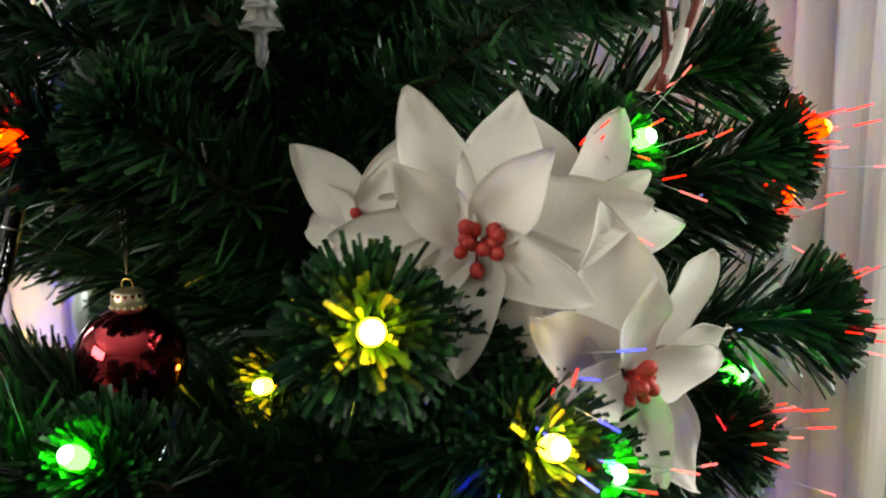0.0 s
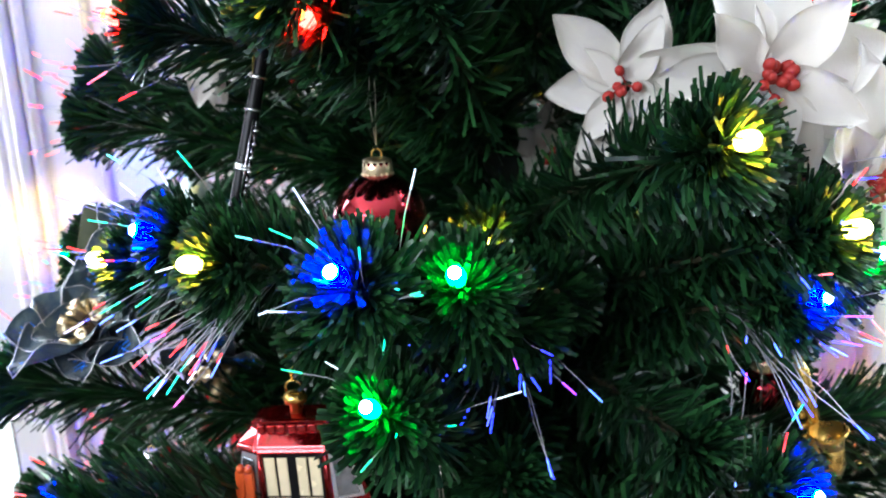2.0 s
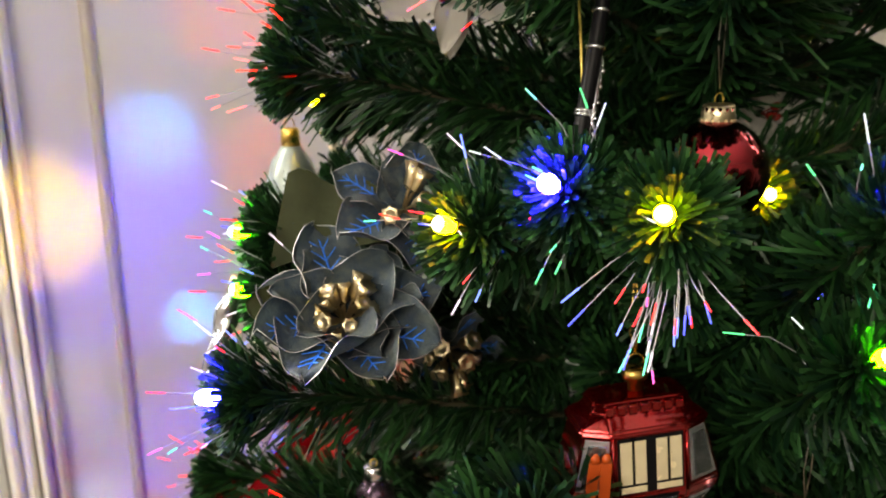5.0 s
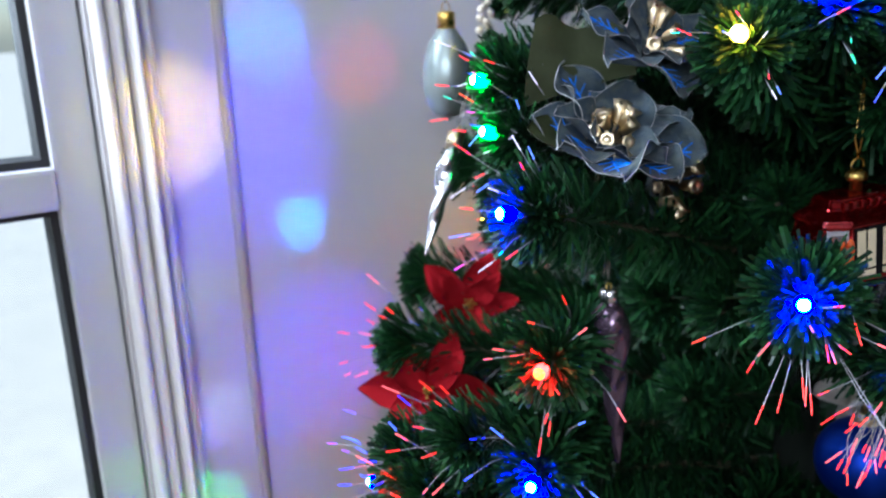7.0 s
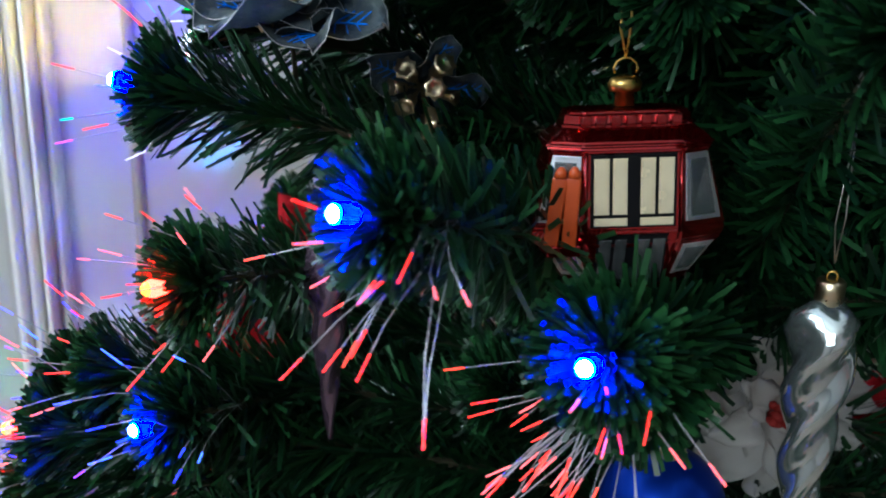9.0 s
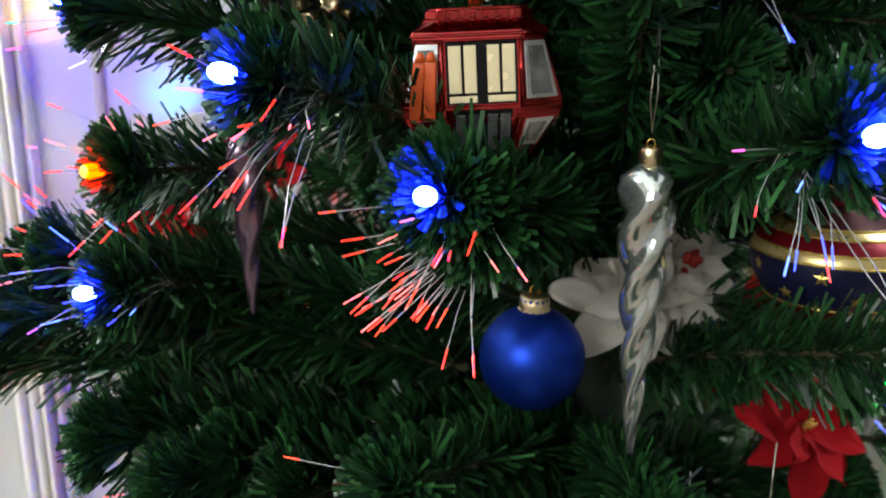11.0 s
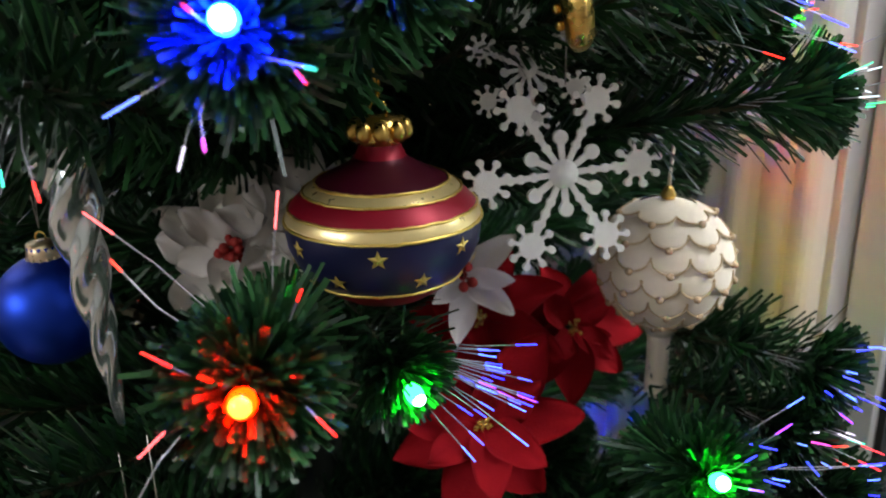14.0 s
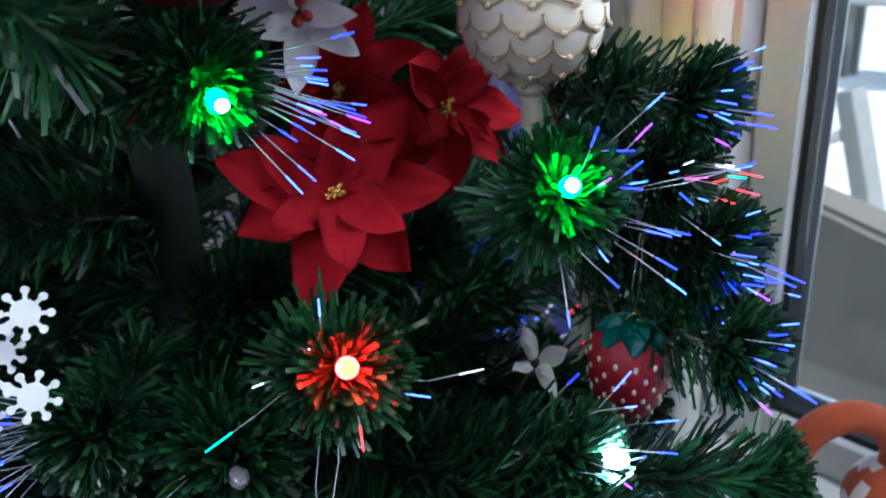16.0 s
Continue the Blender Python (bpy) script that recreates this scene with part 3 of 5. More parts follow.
LOW_TIER = [
    ((-0.174, 0.282, 0.735), None, None, 0), ((-0.300, 0.345, 0.745), None, 1, 1), ((0.020, 0.290, 0.610), "off", 3, 2), ((-0.030, 0.255, 0.530), None, 1, 2),
    ((0.130, 0.290, 0.510), None, 0, 0), ((-0.360, 0.350, 0.690), None, 0, 2), ((0.12, 0.484, 0.641), None, None, 0), ((0.131, 0.443, 0.594), None, None, 0), ((0.155, 0.473, 0.613), None, None, 0), ((-0.423, 0.489, 0.748), None, None, 0), ((-0.381, 0.443, 0.727), None, 3, 1), ((-0.413, 0.428, 0.724), None, None, 0), ((-0.449, 0.462, 0.744), None, None, 0), ((-0.347, 0.412, 0.717), None, 1, 0),
    ((-0.491, 0.564, 0.821), None, 0, 2), ((-0.469, 0.533, 0.839), None, 0, 1), ((-0.51, 0.561, 0.769), None, 0, 2), ((-0.31, 0.43, 0.685), None, 3, 1), ((-0.37, 0.46, 0.715), None, None, 0), ]
# these climb more, under the red bauble
STEEP = ((-0.196, 0.278, 1.108), (-0.141, 0.297, 1.098), (-0.185, 0.296, 1.037))
for tier in (NEAR_TIER, MID_TIER, SIDE_TIER, TOP_TIER, LOW_TIER):
    for tip, colour, spray, glow in tier:
        rise = RNG.uniform(0.05, 0.10)
        branch(tip, colour, spray, glow, rise=0.17 if tip in STEEP else rise, spin=RNG.uniform(-25, 25))
for tip, glow in (((0.258, 0.405, 0.738), 2), ((0.268, 0.385, 0.662), 2), ((0.276, 0.365, 0.610), 2), ((0.244, 0.396, 0.702), 0), ((0.262, 0.400, 0.640), 2)):
    branch(tip, None, 4, glow, 0.13, root=(tip[0] - 0.14, 0.60, tip[2] - 0.02))
branch((-0.105, 0.440, 1.078), "yellow", None, 0, 0.13)
branch((-0.430, 0.481, 0.896), "red", 0, 1, 0.13, root=(-0.25, 0.60, 0.875))
branch((-0.440, 0.478, 0.826), "blue", 0, 2, 0.13, root=(-0.25, 0.62, 0.79))
# three short side shoots that hang past the red flowers
branch((0.022, 0.341, 0.763), "green", 3, 2, 0.13, root=(-0.06, 0.48, 0.80), spin=95)
branch((0.168, 0.326, 0.724), "green", 1, 2, 0.13, root=(0.16, 0.46, 0.66), spin=80)
branch((0.072, 0.284, 0.666), "red", 2, 0, 0.13, root=(0.02, 0.46, 0.57))
branch((0.010, 0.300, 1.133), None, 3, 2, 0.13, spin=70)
branch((-0.258, 0.340, 0.884), None, 3, 1, 0.13, spin=-20)
branch((-0.063, 0.329, 0.601), None, 3, 2, 0.13, spin=-80)
# a wisp of loose fibres in the gap under the bulbs
branch((-0.105, 0.345, 1.050), None, 1, 2, 0.13)
# ornaments hang free: place, the side from which they are seen, and the room they need
FREE = [((-0.168, 0.422, 1.10), (-0.20, -0.05, 1.20), 0.045), ((-0.222, 0.405, 0.955), (-0.42, 0.08, 1.05), 0.06), ((-0.222, 0.405, 0.955), (-0.20, -0.05, 1.00), 0.06),
        ((-0.188, 0.407, 0.79), (-0.20, -0.05, 0.98), 0.05), ((-0.143, 0.366, 0.83), (-0.15, -0.05, 0.98), 0.07), ((-0.08, 0.445, 0.80), (-0.05, -0.05, 0.97), 0.085), ((-0.08, 0.445, 0.80), (-0.9, -0.25, 1.10), 0.05),
        ((0.005, 0.381, 0.84), (0.02, -0.03, 0.96), 0.07), ((0.100, 0.41, 0.855), (0.03, -0.03, 0.96), 0.06), ((0.172, 0.483, 0.78), (0.08, -0.02, 0.92), 0.065),
        ((0.055, 0.45, 0.695), (0.11, -0.01, 0.85), 0.08), ((0.12, 0.53, 0.715), (0.11, -0.01, 0.85), 0.06), ((0.05, 0.51, 0.74), (0.11, -0.01, 0.87), 0.06),
        ((0.228, 0.45, 0.57), (0.11, -0.01, 0.85), 0.045), ((-0.36, 0.49, 1.04), (-0.50, 0.07, 1.18), 0.08), ((-0.341, 0.505, 0.86), (-0.65, 0.10, 1.03), 0.06),
        ((-0.395, 0.655, 0.812), (-0.75, 0.13, 1.05), 0.04), ((-0.285, 0.52, 1.16), (-0.50, 0.07, 1.18), 0.06), ((-0.242, 0.436, 1.15), (-0.40, 0.02, 1.20), 0.04),
        ((0.015, 0.33, 1.18), (0.0, 0.0, 1.22), 0.085), ((-0.031, 0.38, 1.175), (-0.2, -0.05, 1.2), 0.06), ((-0.27, 0.76, 1.06), (-0.5, 0.07, 1.18), 0.05), ((0.09, 0.38, 0.95), (0.03, -0.03, 0.98), 0.04), ((0.09, 0.385, 0.965), (-0.15, -0.09, 1.20), 0.035),
        ((-0.05, 0.30, 0.68), (0.10, 0.0, 0.87), 0.05), ((-0.085, 0.395, 1.268), (0.0, 0.0, 1.22), 0.05),
        ((-0.043, 0.505, 1.119), (-0.26, 0.0, 1.20), 0.045), ((-0.24, 0.44, 1.19), (-0.48, 0.05, 1.18), 0.04), ((-0.297, 0.711, 1.096), (-0.48, 0.05, 1.18), 0.05), ((-0.309, 0.715, 0.85), (-0.60, 0.10, 1.08), 0.05)]


def gap(p0, p1, q0, q1):
    """The least distance of two short lines, by samples."""
    return min((p0.lerp(p1, i / 7) - q0.lerp(q1, j / 7)).length for i in range(8) for j in range(8))


def in_the_way(tip, root):
    for place, side, room in FREE:
        p = Vector(place)
        if gap(tip, tip.lerp(root, 0.65), p + (Vector(side) - p) * 0.02, p + (Vector(side) - p).normalized() * 0.24) < room + 0.022:
            return True
    return False


# the rest of the crown: shorter towards the room, where the named branches stand before it
shown = len(TIPS)
for level in range(19):
    z = 0.30 + level * 0.083
    full = 0.37 * (TREE_TOP + 0.12 - z) / 1.12
    full = min(full, 0.37 if z < 1.0 else 0.30)
    count = 14 if z < 1.3 else 10
    for k in range(count):
        a = 2 * math.pi * (k + 0.5 * (level % 2)) / count + RNG.uniform(-0.12, 0.12)
        front = -math.sin(a)
        far = full * RNG.uniform(0.85, 1.0)
        rise, lift = RNG.uniform(-0.03, 0.06), RNG.uniform(-0.02, 0.02)
        near = 0.55 < z < 1.30 and front > -0.25
        if near:
            far = full * RNG.uniform(0.55, 0.72)
            x = AXIS.x + far * math.cos(a)
            if z < 0.80 and -0.30 < x < 0.05 and front > 0.3:
                continue
            if z > 1.15 and -0.13 < x < 0.08:
                far *= 0.5
        if z > 1.30:
            far *= 0.92
        for r in (far, far * 0.8, far * 0.62, far * 0.45):
            tip = AXIS + Vector((r * math.cos(a), r * math.sin(a), z + lift))
            tip.y = min(tip.y, 0.86)
            root = Vector((AXIS.x, AXIS.y, tip.z - rise))
            if (Matrix.Rotation(-RY, 3, "Z") @ (tip - CORNER)).y > -0.045 or min((tip - t).length for t in TIPS[:shown]) < 0.045:
                continue
            if near and in_the_way(tip, root):
                continue
            lit = front < -0.25 and RNG.random() < 0.25
            branch(tip, RNG.choice(("blue", "yellow", "red", "green")) if lit else None, 0 if (not near and RNG.random() < 0.2) else None, RNG.randrange(4), rise=rise)
            break

# ---- flowers ----
NU, NV = 18, 10


def petal_mesh(long, wide, curl, fold, seed, point=1.0, ruffle=0.0):
    """A cloth petal along +x with a crease down its middle, some half a millimetre thick."""
    rng = random.Random(seed)
    nu, nv = NU, NV
    lean, wave = rng.uniform(-0.12, 0.12), rng.uniform(0, 6)
    bm = bmesh.new()
    sheets = []
    for h in (0.00025, -0.00025):
        rows = []
        for i in range(nu + 1):
            u = i / nu
            w = wide * (math.sin(math.pi * min(1, u * 0.97 + 0.03) ** (0.62 + 0.2 * point)) ** (0.8 if point > 0.6 else 0.5)) * (1 - 0.12 * u) + 0.0008
            row = []
            for j in range(nv + 1):
                v = 2 * j / nv - 1
                x = long * u
                y = w * v * (1 + 0.06 * math.sin(7 * u + wave)) + lean * long * u * u
                z = -curl * long * u * u + fold * w * abs(v) ** 1.8 + 0.0035 * long * math.sin(19 * u - 5.5 * abs(v) + wave) * min(1, 3 * abs(v)) + ruffle * long * math.sin(9 * u + wave + 2 * v) * abs(v)
                row.append(bm.verts.new((x, y, z + h)))
            rows.append(row)
        sheets.append(rows)
    for s, rows in enumerate(sheets):
        for i in range(nu):
            for j in range(nv):
                q = (rows[i][j], rows[i][j + 1], rows[i + 1][j + 1], rows[i + 1][j])
                bm.faces.new(q if s == 0 else (q[0], q[3], q[2], q[1]))
    rim = [(i, 0) for i in range(nu + 1)] + [(nu, j) for j in range(1, nv + 1)] + [(i, nv) for i in range(nu - 1, -1, -1)]
    for a, b in zip(rim, rim[1:]):
        bm.faces.new((sheets[0][a[0]][a[1]], sheets[1][a[0]][a[1]], sheets[1][b[0]][b[1]], sheets[0][b[0]][b[1]]))
    data = bpy.data.meshes.new("petal")
    bm.to_mesh(data)
    bm.free()
    data.shade_smooth()
    return data


def petal_set(mat, long, wide, point, ruffle, seed, curl=(-0.15, 0.42)):
    out = []
    for k in range(5):
        r = random.Random(seed + k)
        data = petal_mesh(long, wide * r.uniform(0.85, 1.12), r.uniform(*curl), r.uniform(0.10, 0.50), seed * 10 + k, point, ruffle)
        data.materials.append(mat)
        out.append(data)
    return out


WHITE_PETALS = petal_set(WHITE_FABRIC, 0.060, 0.0165, 0.95, 0.045, 3)
RED_PETALS = petal_set(RED_FABRIC, 0.056, 0.0165, 1.5, 0.06, 9, (-0.25, 0.55))
BLUE_PETALS = petal_set(BLUE_ORGANZA, 0.058, 0.0250, 0.45, 0.085, 17, (-0.30, 0.10))
RUFFLED_PETALS = petal_set(WHITE_FABRIC, 0.056, 0.0165, 0.55, 0.10, 5, (-0.25, 0.30))


def rim_mesh(data, r):
    """A thin glitter line round the free edge of a petal."""
    nu, nv = NU, NV
    at = lambda i, j: data.vertices[i * (nv + 1) + j].co
    pts = [at(i, 0) for i in range(4, nu + 1)] + [at(nu, j) for j in range(1, nv + 1)] + [at(i, nv) for i in range(nu - 1, 3, -1)]
    out = bpy.data.meshes.new("glitter_edge")
    bm = tube(bmesh.new(), pts, r, 4)
    bm.to_mesh(out)
    bm.free()
    out.materials.append(SILVER_GLITTER)
    return out


def vein_mesh(data):
    """A painted blue vein with side shoots, raised a hair off the petal."""
    at = lambda i, j: data.vertices[i * (NV + 1) + j].co + Vector((0, 0, 0.0005))
    mid = NV // 2
    bm = bmesh.new()
    tube(bm, [at(i, mid) for i in range(6, 16)], 0.0007, 4, 0.6)
    for i in (7, 9, 11, 13):
        for j in (mid - 2, mid + 2):
            tube(bm, [at(i, mid), at(i + 2, j)], 0.0005, 4, 0.6)
    out = bpy.data.meshes.new("vein")
    bm.to_mesh(out)
    bm.free()
    out.materials.append(BLUE_VEIN)
    return out


RIMS = {d.name: rim_mesh(d, 0.00022) for d in BLUE_PETALS}
VEINS = {d.name: vein_mesh(d) for d in BLUE_PETALS}


def berry_mesh(kind):
    bm = bmesh.new()
    if kind == "berry":
        ball(bm, (0, 0, 0.0130), 0.0029, 9, 7, 1.25)
        tube(bm, [(0, 0, 0), (0, 0, 0.011)], 0.0006, 5)
    elif kind == "bud":
        lathe([(0.0006, 0.0), (0.0007, 0.009), (0.0022, 0.011), (0.0026, 0.016), (0.0040, 0.0205), (0.0020, 0.0190)], 14, bm, lobes=7, depth=0.14)
    else:
        ball(bm, (0, 0, 0.009), 0.0014, 7, 5)
        tube(bm, [(0, 0, 0), (0, 0, 0.008)], 0.0005, 4)
    data = bpy.data.meshes.new(kind)
    bm.to_mesh(data)
    bm.free()
    data.shade_smooth()
    return data


BERRIES = {}
for kind, mat in (("berry", BERRY), ("bud", PALE_GOLD), ("bead", GOLD)):
    BERRIES[kind] = berry_mesh(kind)
    BERRIES[kind].materials.append(mat)


def poinsettia(label, centre, way, petals, size, stamen, seed, group="", outer=6, inner=5, cup=12, stamens=11, stem_to=None, spin=0):
    rng = random.Random(seed)
    ob = thing("poinsettia_flower", label, "artificial flower", facing(centre, way, spin), group)
    for ring, (count, lift, scale, z) in enumerate(((outer, cup, 1.0, -0.003), (inner, cup + 13, 0.74, 0.001))):
        for k in range(count):
            a = 360 * (k + 0.5 * ring) / count + rng.uniform(-9, 9)
            s = size * scale * rng.uniform(0.88, 1.1)
            at = Matrix.Rotation(radians(a), 4, "Z") @ Matrix.Translation((0.003, 0, z + rng.uniform(0, 0.001))) @ Matrix.Rotation(radians(-lift + rng.uniform(-12, 10)), 4, "Y") @ Matrix.Rotation(radians(rng.uniform(-18, 18)), 4, "X") @ Matrix.Scale(s, 4)
            data = rng.choice(petals)
            leaf = part("petal", data, None, ob, at=at)
            if data.name in RIMS:
                part("glitter_edge", RIMS[data.name], None, leaf, "silver glitter edge")
                if ring == 0:
                    part("vein", VEINS[data.name], None, leaf, "bright blue vein")
    for k in range(stamens):
        a, lean, big = rng.uniform(0, 360), rng.uniform(5, 48), rng.uniform(0.8, 1.15)
        if stamen == "bud":
            lean, big = 18 + lean * 1.15, big * 1.25
        at = Matrix.Rotation(radians(a), 4, "Z") @ Matrix.Rotation(radians(lean), 4, "Y") @ Matrix.Scale(big, 4)
        part(stamen if stamen != "bead" else "stamen", BERRIES[stamen], None, ob, at=at)
    bm = bmesh.new()
    back = ob.matrix_basis.inverted() @ Vector(stem_to) if stem_to else Vector((0, 0, -0.06))
    tube(bm, [(0, 0, 0.002), back * 0.4 + Vector((0, 0, -0.008)), back], 0.0013, 6)
    part("stem", bm, STEM, ob)
    return ob


def towards(p, q=(0, 0, 0)):
    return Vector(q) - Vector(p)


W = "white fabric poinsettia with red berries"
poinsettia(W + ", the largest bloom", (0.015, 0.318, 1.176), (-0.05, -1.0, 0.15), WHITE_PETALS, 1.0, "berry", 1, "white poinsettias", 7, 5, stamens=13, spin=20, cup=8)
poinsettia(W + ", turned aside", (-0.033, 0.376, 1.174), (-0.55, -1.0, 0.05), WHITE_PETALS, 0.82, "berry", 2, "white poinsettias", 6, 4, stamens=5, spin=10, cup=6)
poinsettia(W + ", in green light", (0.073, 0.322, 1.124), (0.5, -0.8, -0.10), WHITE_PETALS, 1.0, "berry", 3, "white poinsettias", 7, 4, stamens=10, spin=50)
poinsettia("white fabric bloom standing behind another", (0.052, 0.352, 1.172), (0.25, -1.0, 0.35), WHITE_PETALS, 0.92, "berry", 24, "white poinsettias", 7, 4, stamens=5, spin=5)
poinsettia(W + ", behind a glass icicle", (-0.092, 0.450, 0.803), (-0.10, -1.0, 0.25), RUFFLED_PETALS, 0.96, "berry", 4, "white poinsettias", 9, 5, stamens=14, spin=25, cup=2)
poinsettia(W + ", beside its twin", (-0.054, 0.462, 0.820), (0.25, -1.0, 0.40), RUFFLED_PETALS, 0.85, "berry", 5, "white poinsettias", 8, 6, stamens=9)
poinsettia("drooping white fabric poinsettia with a red centre", (-0.272, 0.530, 1.205), (-0.35, -0.75, -0.35), WHITE_PETALS, 0.80, "berry", 6, "white poinsettias", 5, 2, stamens=7, cup=24, spin=-20)
poinsettia("white fabric poinsettia half hidden among needles", (0.044, 0.448, 0.786), (0.2, -0.9, 0.3), WHITE_PETALS, 0.66, "berry", 7, "white poinsettias", 5, 3, stamens=4, spin=40)
poinsettia("white fabric poinsettia deep in the branches", (-0.043, 0.510, 1.119), (-0.5, -1.0, 0.1), WHITE_PETALS, 0.75, "berry", 8, "white poinsettias", 5, 2, stamens=4)
poinsettia("small white fabric flower low in the branches", (0.165, 0.415, 0.588), (0.3, -0.5, 0.9), WHITE_PETALS, 0.32, "berry", 25, "white poinsettias", 4, 2, stamens=0)
poinsettia("white fabric poinsettia behind the snowflakes", (0.085, 0.500, 0.905), (0.1, -1.0, 0.0), WHITE_PETALS, 0.8, "berry", 26, "white poinsettias", 5, 3, stamens=5)
R = "red velvet poinsettia with gold beads"
poinsettia(R + ", the front bloom", (0.054, 0.443, 0.688), (0.12, -0.9, 0.40), RED_PETALS, 1.12, "bead", 11, "red poinsettias", 7, 6, stamens=18)
poinsettia(R + ", behind the front bloom", (0.056, 0.508, 0.732), (-0.15, -0.9, 0.4), RED_PETALS, 0.98, "bead", 12, "red poinsettias", 7, 4, stamens=12, spin=30)
poinsettia(R + ", the smaller bloom", (0.120, 0.535, 0.712), (0.30, -0.9, 0.35), RED_PETALS, 0.95, "bead", 13, "red poinsettias", 7, 4, stamens=12)
poinsettia("red velvet poinsettia at the outer branches", (-0.395, 0.655, 0.812), (-0.6, -0.8, 0.5), RED_PETALS, 0.95, "bead", 14, "red poinsettias", 6, 4, stamens=10)
poinsettia("red velvet poinsettia beneath a blue flower", (-0.309, 0.715, 0.850), (-0.6, -0.8, 0.3), RED_PETALS, 0.9, "bead", 15, "red poinsettias", 5, 4, stamens=10)
B = "silvery blue organza poinsettia with gold bud stamens"
blue_flower = poinsettia(B + " and glitter edges", (-0.361, 0.494, 1.023), (-0.16, -0.50, 0.85), BLUE_PETALS, 0.97, "bud", 16, "blue poinsettias", 8, 6, cup=14, stamens=15, spin=15)
poinsettia(B + ", turned down", (-0.290, 0.510, 0.988), (0.1, -0.8, -0.35), BLUE_PETALS, 0.58, "bud", 17, "blue poinsettias", 5, 0, stamens=10)
poinsettia("silvery blue organza bloom behind a bulb", (-0.322, 0.500, 1.080), (-0.2, -0.7, 0.8), BLUE_PETALS, 0.75, "bud", 18, "blue poinsettias", 5, 2, stamens=5)
# the olive leaves of the large blue flower: a broad one with a cut top stands up behind it
broad = bmesh.new()
A, B2, C2, D = (Vector(p) for p in [(-0.389, 0.541, 1.045), (-0.373, 0.549, 1.1), (-0.329, 0.515, 1.091), (-0.328, 0.503, 1.063)])
sheets = []
for h in (0.0, 0.0006):
    rows = []
    for i in range(9):
        u = i / 8
        row = []
        for j in range(9):
            v = j / 8
            p = A.lerp(D, u).lerp(B2.lerp(C2, u), v)
            p += Vector((0.1, 0.5, 0.1)) * (0.007 * math.sin(math.pi * u) - 0.004 * v * v + 0.002 * math.sin(9 * u + 4 * v)) + Vector((0, h, 0))
            p.z += 0.004 * math.sin(3 * math.pi * u) * v * v
            row.append(broad.verts.new(p))
        rows.append(row)
    sheets.append(rows)
for k, rows in enumerate(sheets):
    for i in range(8):
        for j in range(8):
            q = (rows[i][j], rows[i + 1][j], rows[i + 1][j + 1], rows[i][j + 1])
            broad.faces.new(q if k == 0 else (q[0], q[3], q[2], q[1]))
broad.transform(blue_flower.matrix_basis.inverted())
part("leaf", broad, OLIVE_LEAF, blue_flower, "broad olive satin leaf with a cut top")
for k, (a, s, lift) in enumerate(((150, 0.8, 25), (-40, 0.55, 5))):
    leaf = petal_mesh(0.06, 0.026, 0.1, 0.2, 70 + k, 0.4, 0.01)
    leaf.materials.append(OLIVE_LEAF)
    part("leaf", leaf, None, blue_flower, "olive satin leaf", Matrix.Rotation(radians(a), 4, "Z") @ Matrix.Translation((0.008, 0, -0.006)) @ Matrix.Rotation(radians(-lift), 4, "Y") @ Matrix.Scale(s, 4))


# ---- hanging ornaments ----
def hanger(ob, z0, high, mat=WIRE, r=0.0004, sway=0.0, ring=0.004):
    """The loop and thread by which an ornament hangs; z0: the top of its cap."""
    bm = bmesh.new()
    tube(bm, [(ring * math.cos(t), 0, z0 + 0.75 * ring + 1.12 * ring * math.sin(t)) for t in (3.6, 3.0, 2.4, 1.8, 1.2, 0.6, 0.0, -0.5)], 0.0005, 5)
    part("loop", bm, GOLD, ob)
    bm = bmesh.new()
    tube(bm, [(0, 0, z0 + 0.0075), (0.0015 + sway * 0.4, 0, z0 + 0.4 * high), (sway, 0.0, z0 + high)], r, 5)
    tube(bm, [(0, 0, z0 + 0.0075), (-0.002 + sway * 0.4, 0.001, z0 + 0.35 * high), (sway, 0.0, z0 + high)], r, 5)
    part("thread", bm, mat, ob)


def cap(ob, z, r, h, mat=PALE_GOLD, label="pale gold crimped cap"):
    bm = bmesh.new()
    seg = 28
    rows = [(r, z - 0.001), (r * 1.02, z + h * 0.3), (r * 0.96, z + h * 0.9), (r * 0.75, z + h), (0.001, z + h + 0.0004)]
    rings = []
    for i, (rr, zz) in enumerate(rows):
        rings.append([bm.verts.new((rr * (1 + (0.05 if i < 3 else 0) * (k % 2)) * math.cos(2 * math.pi * k / seg), rr * (1 + (0.05 if i < 3 else 0) * (k % 2)) * math.sin(2 * math.pi * k / seg), zz)) for k in range(seg)])
    for a, b in zip(rings, rings[1:]):
        for k in range(seg):
            bm.faces.new((a[k], a[(k + 1) % seg], b[(k + 1) % seg], b[k]))
    for k in range(0, seg, 2):
        ball(bm, (r * 1.04 * math.cos(2 * math.pi * k / seg), r * 1.04 * math.sin(2 * math.pi * k / seg), z), 0.0011, 6, 4)
    part("cap", bm, mat, ob, label)


def bauble(label, centre, r, mat, thread, sway=0.0):
    ob = thing("bauble", label, "christmas bauble", Matrix.Translation(centre), "glass baubles")
    prof = [(r * math.cos(t), r * math.sin(t)) for t in np.linspace(-1.52, 1.36, 30)] + [(0.0085, r + 0.001), (0.0085, r + 0.006)]
    part("glass_ball", lathe(prof, 48), mat, ob)
    cap(ob, r - 0.001, 0.0085, 0.009)
    hanger(ob, r + 0.008, thread, sway=sway, ring=0.003)
    return ob


